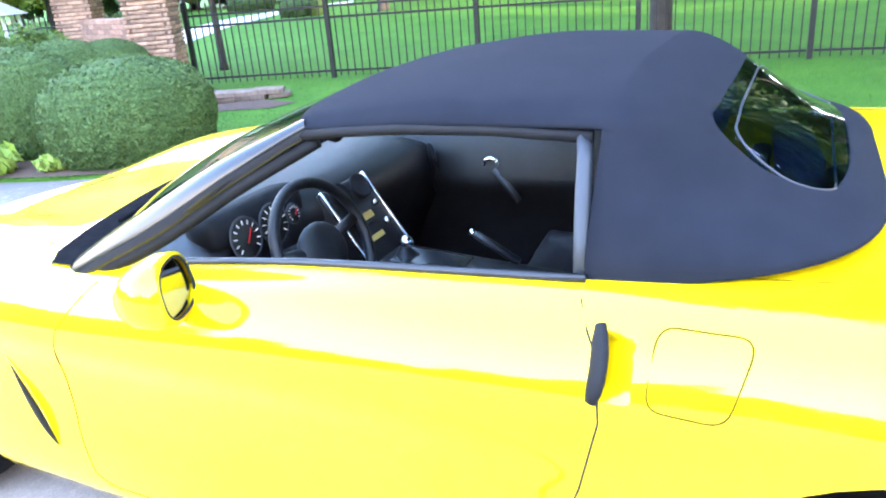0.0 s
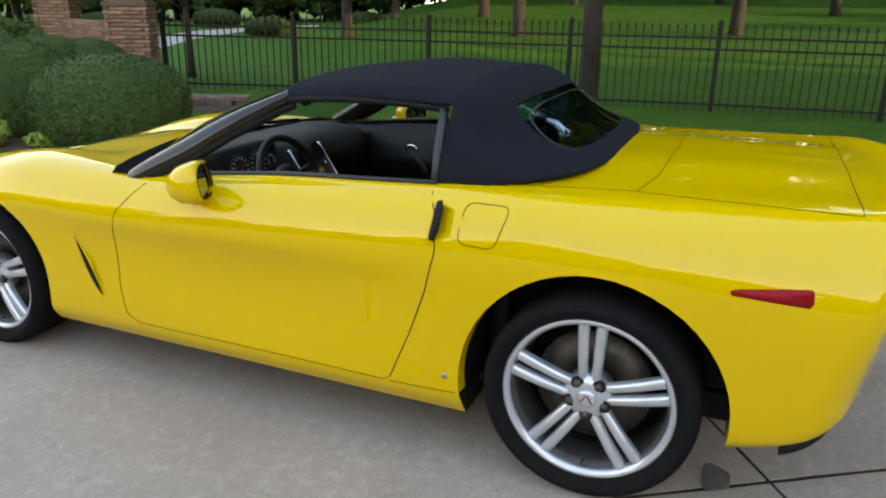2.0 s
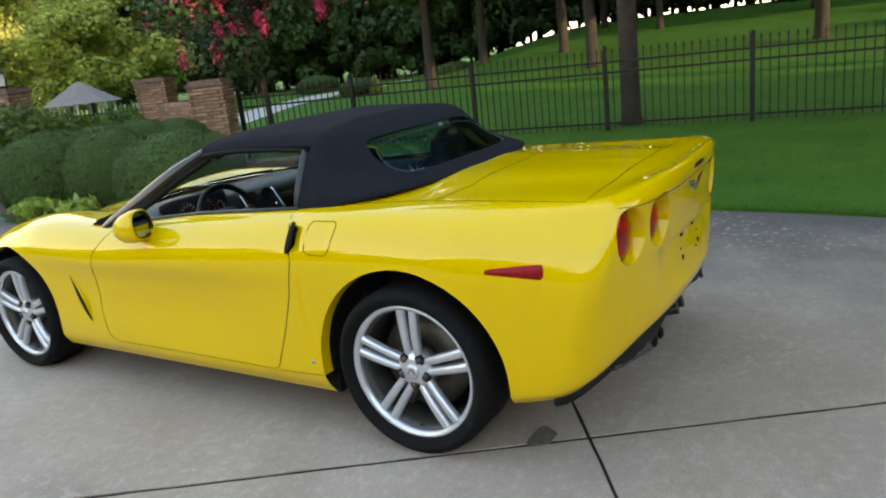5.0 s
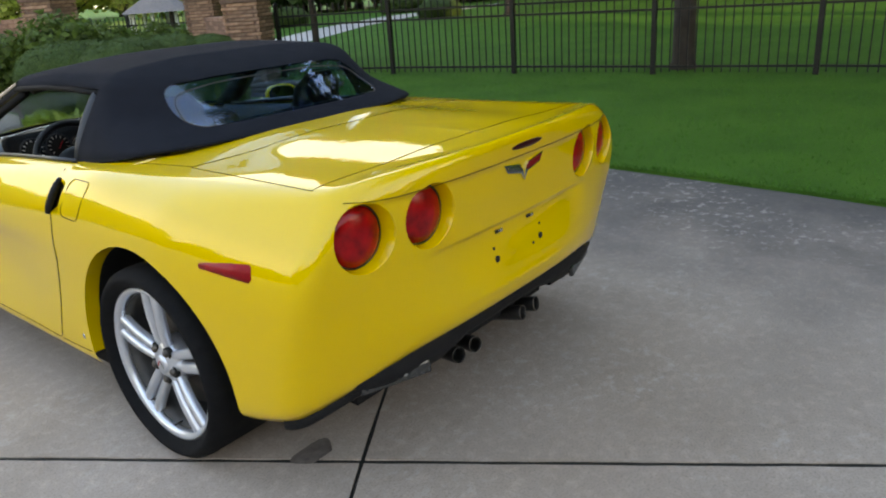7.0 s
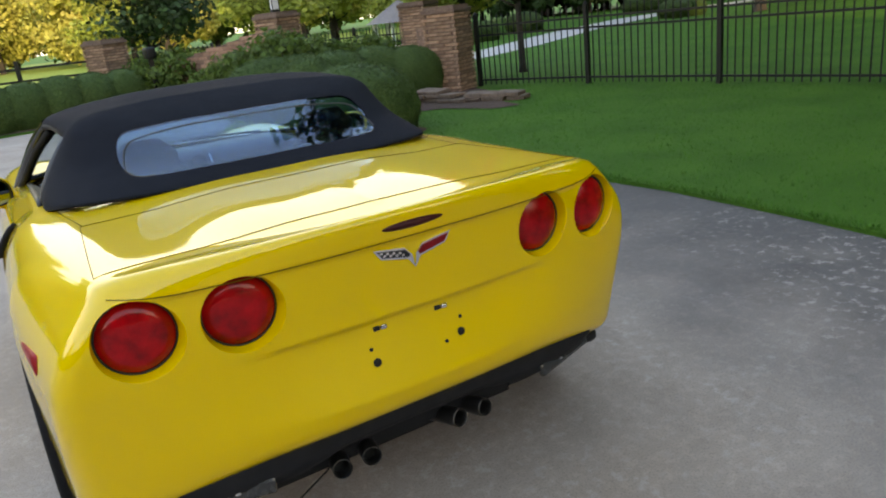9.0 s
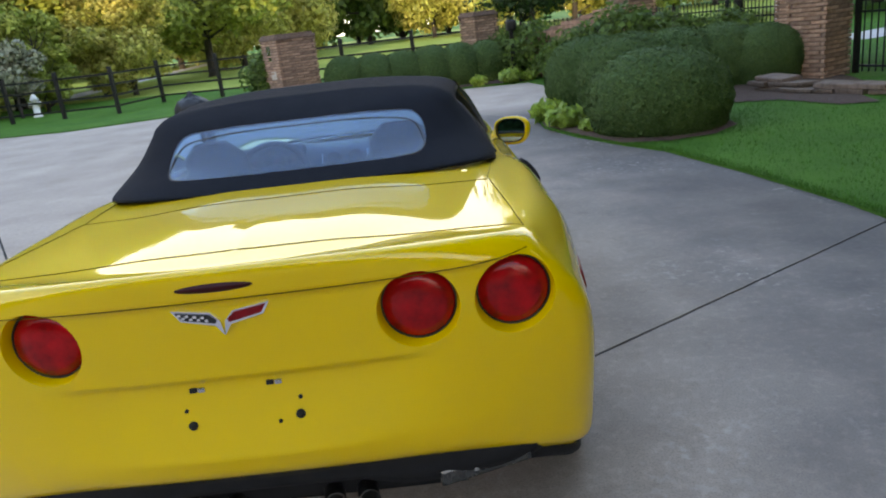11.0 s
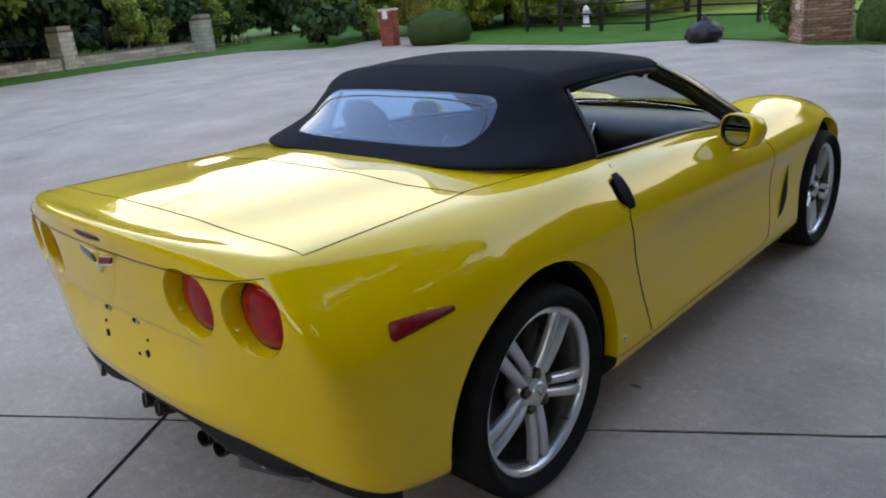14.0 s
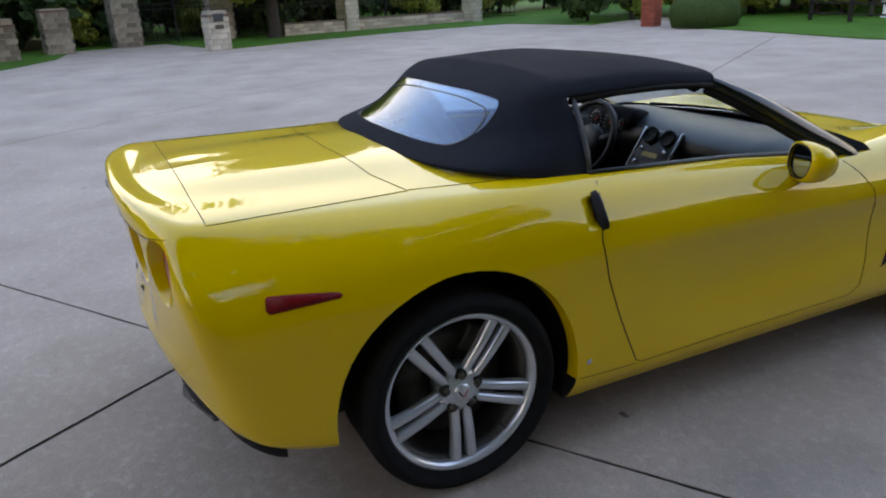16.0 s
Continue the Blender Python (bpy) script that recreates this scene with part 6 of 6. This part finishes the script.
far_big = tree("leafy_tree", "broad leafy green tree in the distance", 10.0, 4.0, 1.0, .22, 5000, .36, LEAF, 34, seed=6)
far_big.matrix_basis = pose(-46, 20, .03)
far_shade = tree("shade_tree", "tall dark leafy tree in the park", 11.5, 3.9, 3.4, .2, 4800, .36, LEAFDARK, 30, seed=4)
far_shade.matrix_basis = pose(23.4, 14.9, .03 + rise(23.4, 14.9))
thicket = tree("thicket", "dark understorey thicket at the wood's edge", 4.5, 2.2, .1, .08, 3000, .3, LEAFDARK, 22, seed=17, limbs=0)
thicket.matrix_basis = pose(49, 4, .03 + rise(49, 4))
# the park beyond the lawn fence
for x, y in ((21.5, 7.2), (28.5, 11.0), (24, .5), (33, -3), (37, 9), (36, 19), (40, 2), (39, -9), (43, 14)):
    plant(far_shade, x, y, pg.uniform(.95, 1.2))
for k in range(22):
    a = radians(-50 + 98 * k / 21)
    plant(far_shade, 52 * math.cos(a) + 2, 52 * math.sin(a) + 4, 1.3)
    plant(thicket, 49 * math.cos(a + .02) + 2, 49 * math.sin(a + .02) + 4, 1.25)
    plant(far_big, 59 * math.cos(a + .03), 59 * math.sin(a + .03), 1.4)
    plant(thicket, 54 * math.cos(a + .06) + 2, 54 * math.sin(a + .06) + 4, 1.7)
    plant(thicket, 57 * math.cos(a + .10) + 2, 57 * math.sin(a + .10) + 4, 1.9)
# unseen tall trees, added at the lawn's near end to shade the drive
for x, y, s in ((9.0, -7.0, 1.25), (16, -8, 1.3), (12.5, -14, 1.3)):
    plant(shade if s < 1.26 else far_shade, x, y, s)
# sunlit trees over the field ahead
for k in range(15):
    plant(gold if k % 4 else far_big, -62 + 7 * k, 74 + 7 * math.sin(k * 1.7), 1.25, 1.1)
for k in range(13):
    plant(far_big, -80 + 11 * k, 92 + 4 * math.cos(k), 1.6)
for k in range(22):
    plant(far_big, -75 + 6 * k, 98 + 2 * math.sin(k * 2.3), 1.3)
    plant(thicket, -42 - 2 * math.sin(k * 1.7), -20 + 3.4 * k, 1.2)
for x, y, s in ((12, 33, .85), (17, 38, .95), (6, 38, .8), (22, 34, 1.0), (16, 27, .6), (20, 29, .8)):
    plant(big, x, y, s)
for x, y, s in ((-14, 46, 1.1), (-22, 47, 1.1), (-27, 42, 1.0)):
    plant(big, x, y, s)
# the planted lot across the court
for x, y, s in ((-21.6, 29, 1.0), (-24.5, 31, 1.1), (-19, 32, 1.1), (-27.5, 24.5, .6), (-23, 37, 1.2), (-17, 37, 1.1)):
    plant(big, x, y, s * .9)
for x, y, s in ((-19.3, 27.5, 1.0), (-15.6, 27.8, .85), (-20.8, 25.5, .9), (-26.0, 23.6, .8), (-28.5, 22.4, .85), (-24.2, 25, 1.0), (-22.4, 27, 1.1)):
    plant(tall_shrub, x, y, s)
for x, y, s in ((-23.2, 24.8, .42), (-21.5, 34, .8), (-14, 33, .55), (-26.5, 33, .9)):
    plant(gold, x, y, s)
# the far side of the road
for x, y, s in ((-33, 6, .9), (-36, 12, 1.0), (-35.5, 1, 1.0), (-32, -6, .9), (-29, -9, .8), (-40, 18, 1.1), (-37, -4, 1.1), (-44, 8, 1.2), (-33, -14, 1.1), (-30, -20, 1.1), (-42, -10, 1.2),
                (-39, 5, 1.1), (-46, 14, 1.3), (-48, 1, 1.3), (-38, 23, 1.1), (-50, 22, 1.3), (-50, -12, 1.3), (-40, -18, 1.2), (-35, 17.5, .9)):
    plant(far_big if pg.random() < .7 else far_shade, x, y, s * (.68 if y < 16 else .5))
for k in range(7):
    plant(thicket, -34.5 - 2 * math.sin(k * 1.9), -14 + 5.2 * k, .7)
    plant(tall_shrub, -34 - 2 * math.sin(k * 2.3), -11 + 5.2 * k, .8)
# unseen trees added behind the drive, tall enough to keep the sun off it
for k in range(12):
    tall = 1.4 if -34 + 6.2 * k < -7 else 1.1 if -34 + 6.2 * k < 6 else .5
    plant(far_big, -34 + 6.2 * k, -33 + 3 * math.sin(k * 2.1), tall)
    plant(far_big, -31 + 6.2 * k, -37 + 2 * math.cos(k * 1.3), tall)
for k in range(4):
    plant(far_big, -35 + 3 * math.sin(k), -29 + 4 * k, .7)

# ---- path, field drive, houses, small things ----
pth = fill("garden_path", [[(10.2, 14.3), (14, 16.0), (20, 19.6), (27, 22.6), (34, 23.5), (42, 23.2), (42, 24.8), (34, 25.4), (26, 24.6), (19, 21.4), (13, 17.6), (9.6, 15.6)]], .045, PATHWAY)
tagged(pth, "pale concrete path winding over the lawn", "path", kind="structure")
pth = fill("field_drive", [[(-17.5, 27.6), (-15.4, 27.4), (-17.2, 41), (-19.9, 60), (-23, 88), (-25.4, 88), (-21.6, 60), (-18.9, 41)]], .045, PATHWAY)
tagged(pth, "pale drive crossing the field", "path", kind="structure")


def house(name, label, x, y, w, d, h, turn, wall=WALLING):
    ob = thing(name, label, "house")
    ob.matrix_basis = pose(x, y, 0, 0, 0, turn)
    boxed("wall", (w, d, h), pose(0, 0, h / 2), wall, ob)
    bm = bmesh.new()
    vs = [bm.verts.new(p) for p in ((-w / 2 - .5, -d / 2 - .5, h), (w / 2 + .5, -d / 2 - .5, h), (w / 2 + .5, d / 2 + .5, h), (-w / 2 - .5, d / 2 + .5, h), (-w / 4, 0, h + d * .32), (w / 4, 0, h + d * .32))]
    for q in ((0, 1, 5, 4), (1, 2, 5), (2, 3, 4, 5), (3, 0, 4), (3, 2, 1, 0)):
        bm.faces.new([vs[k] for k in q])
    part("roof", bm, ROOFING, ob, smooth=False)
    for k in range(4):
        win = boxed("window", (w * .09, .06, h * .42), pose(-w * .36 + w * .24 * k, -d / 2 - .01, h * .52), WHITE, ob)
        boxed("pane", (w * .075, .03, h * .38), pose(-w * .36 + w * .24 * k, -d / 2 - .04, h * .52), BLACK, win)
    return ob


house("house", "tan house with a grey hipped roof behind trees", -52, 10, 22, 12, 4.2, -80)
gz = thing("gazebo", "white garden gazebo with a pale roof", "gazebo")
gz.matrix_basis = pose(14.0, 24.6, -.35) @ Matrix.Diagonal((.55, .55, .62, 1))
for k in range(8):
    a = 2 * math.pi * k / 8
    boxed("post", (.18, .18, 2.4), pose(2.0 * math.cos(a), 2.0 * math.sin(a), 1.2), WHITE, gz)
bm = bmesh.new()
cyl(bm, 2.6, .1, 1.3, pose(0, 0, 3.05), 8)
part("roof", bm, ROOFING, gz, smooth=False)
bm = bmesh.new()
lathe(bm, [(1.9, .0), (2.1, .0), (2.1, .9), (1.9, .9)], Matrix(), 8, True)
part("railing", bm, WHITE, gz, smooth=False)

hyd = thing("fire_hydrant", "small white fire hydrant on the verge", "hydrant")
hyd.matrix_basis = pose(*drawn(-14.7, 25.2), .03)
bm = bmesh.new()
lathe(bm, [(.15, 0), (.15, .04), (.10, .05), (.10, .52), (.13, .53), (.13, .57), (.11, .60), (.07, .68), (.03, .71), (.03, .75), (0, .75)], Matrix(), 20)
part("barrel", bm, WHITE, hyd)
for a in (0, 90, 180):
    bm = bmesh.new()
    cyl(bm, .055, .055, .12, pose(0, 0, .42, 0, 0, a) @ Matrix.Translation((.13, 0, 0)) @ pose(0, 0, 0, 0, 90), 12)
    part("nozzle", bm, WHITE, hyd)
bm = bmesh.new()
bmesh.ops.create_icosphere(bm, subdivisions=4, radius=1)
for v in bm.verts:
    q = v.co.copy()
    f = (1 + .12 * noise.noise(q * 2.3) + .09 * noise.noise(q * 5) + .05 * noise.noise(q * 11)) * (1.08 - .34 * max(q.z, -.3))
    v.co = Vector((q.x * .37 * f, q.y * .35 * f, max(.26 + q.z * .30 * f, 0)))
    if q.z > .8:
        v.co.x *= .5
        v.co.y *= .5
        v.co.z += (q.z - .8) * .6
bag = part("rubbish_bag", bm, BAGBLACK)
bag.matrix_basis = pose(-5.25, 15.15, .0)
tagged(bag, "full black plastic rubbish bag at the court's edge", "bag")
pm = thing("post_box", "black post box on a post among the shrubs", "mailbox")
pm.matrix_basis = pose(2.35, 14.6, .03)
boxed("post", (.09, .09, 1.1), pose(0, 0, .55), IRON, pm)
boxed("box", (.2, .46, .24), pose(0, 0, 1.2), IRON, pm, bevel=.05, smooth=True)
lamp = thing("pier_lamp", "black lantern with frosted glass on a brick pier", "lamp")
lamp.matrix_basis = pose(4.38, 12.05, 1.74)
boxed("base", (.16, .16, .04), pose(0, 0, .02), IRON, lamp, bevel=.006)
boxed("glass", (.13, .13, .20), pose(0, 0, .15), LANTERNGLASS, lamp)
for a in range(4):
    boxed("bar", (.014, .014, .22), pose(0, 0, .15, 0, 0, 90 * a) @ Matrix.Translation((.066, .066, 0)), IRON, lamp)
bm = bmesh.new()
cyl(bm, .13, .02, .10, pose(0, 0, .31, 0, 0, 45), 4)
part("roof", bm, IRON, lamp, smooth=False)
bm = bmesh.new()
cyl(bm, .012, .006, .06, pose(0, 0, .38), 8)
part("finial", bm, IRON, lamp)
# more of the lot: a lime tree, a pale-blossomed shrub and upright greens
limetree = tree("lime_tree", "bright lime green tree in evening sun", 5.2, 1.8, .3, .09, 9000, .12, LIME, 30, seed=31)
limetree.matrix_basis = pose(*drawn(-23.8, 21.4), .03)
copy_thing(limetree, pose(*drawn(-20.9, 24.2), .03, 0, 0, 40) @ Matrix.Diagonal((.55, .55, .8, 1)))
PALEBLOOM = surface("pale_blossom", (0.27, 0.27, 0.19), (0.2, 0.22, 0.12), 5, rough=0.8, vary=0.3, island=True)
pale = tree("blossom_shrub", "loose shrub with pale cream blossom", 2.5, 1.0, .8, .05, 4200, .08, PALEBLOOM, 18, seed=33, limbs=9)
pale.matrix_basis = pose(*drawn(-15.4, 25.4), .03)
# low clipped mounds beside the garden path
for x, y, a, b in ((21, 25.5, 2.2, .9), (25, 19.8, 2.6, .8), (31, 27.5, 3.2, 1.0), (37, 21.5, 3.0, .9), (16.5, 22.5, 1.8, .8)):
    copy_thing(hedge, pose(x, y, .03, 0, 0, 30) @ Matrix.Diagonal((a, a * .7, b, 1)))
for x, y, s in ((-31.5, -3.5, 1.0), (-33, -.5, 1.1), (-29.5, -6, .9), (-32.5, 7.5, .8), (-33.5, 11, .8)):
    plant(thicket, x, y, s)
plant(far_shade, -25.4, -3.6, .45)
plant(thicket, -24.6, 19.6, .75)
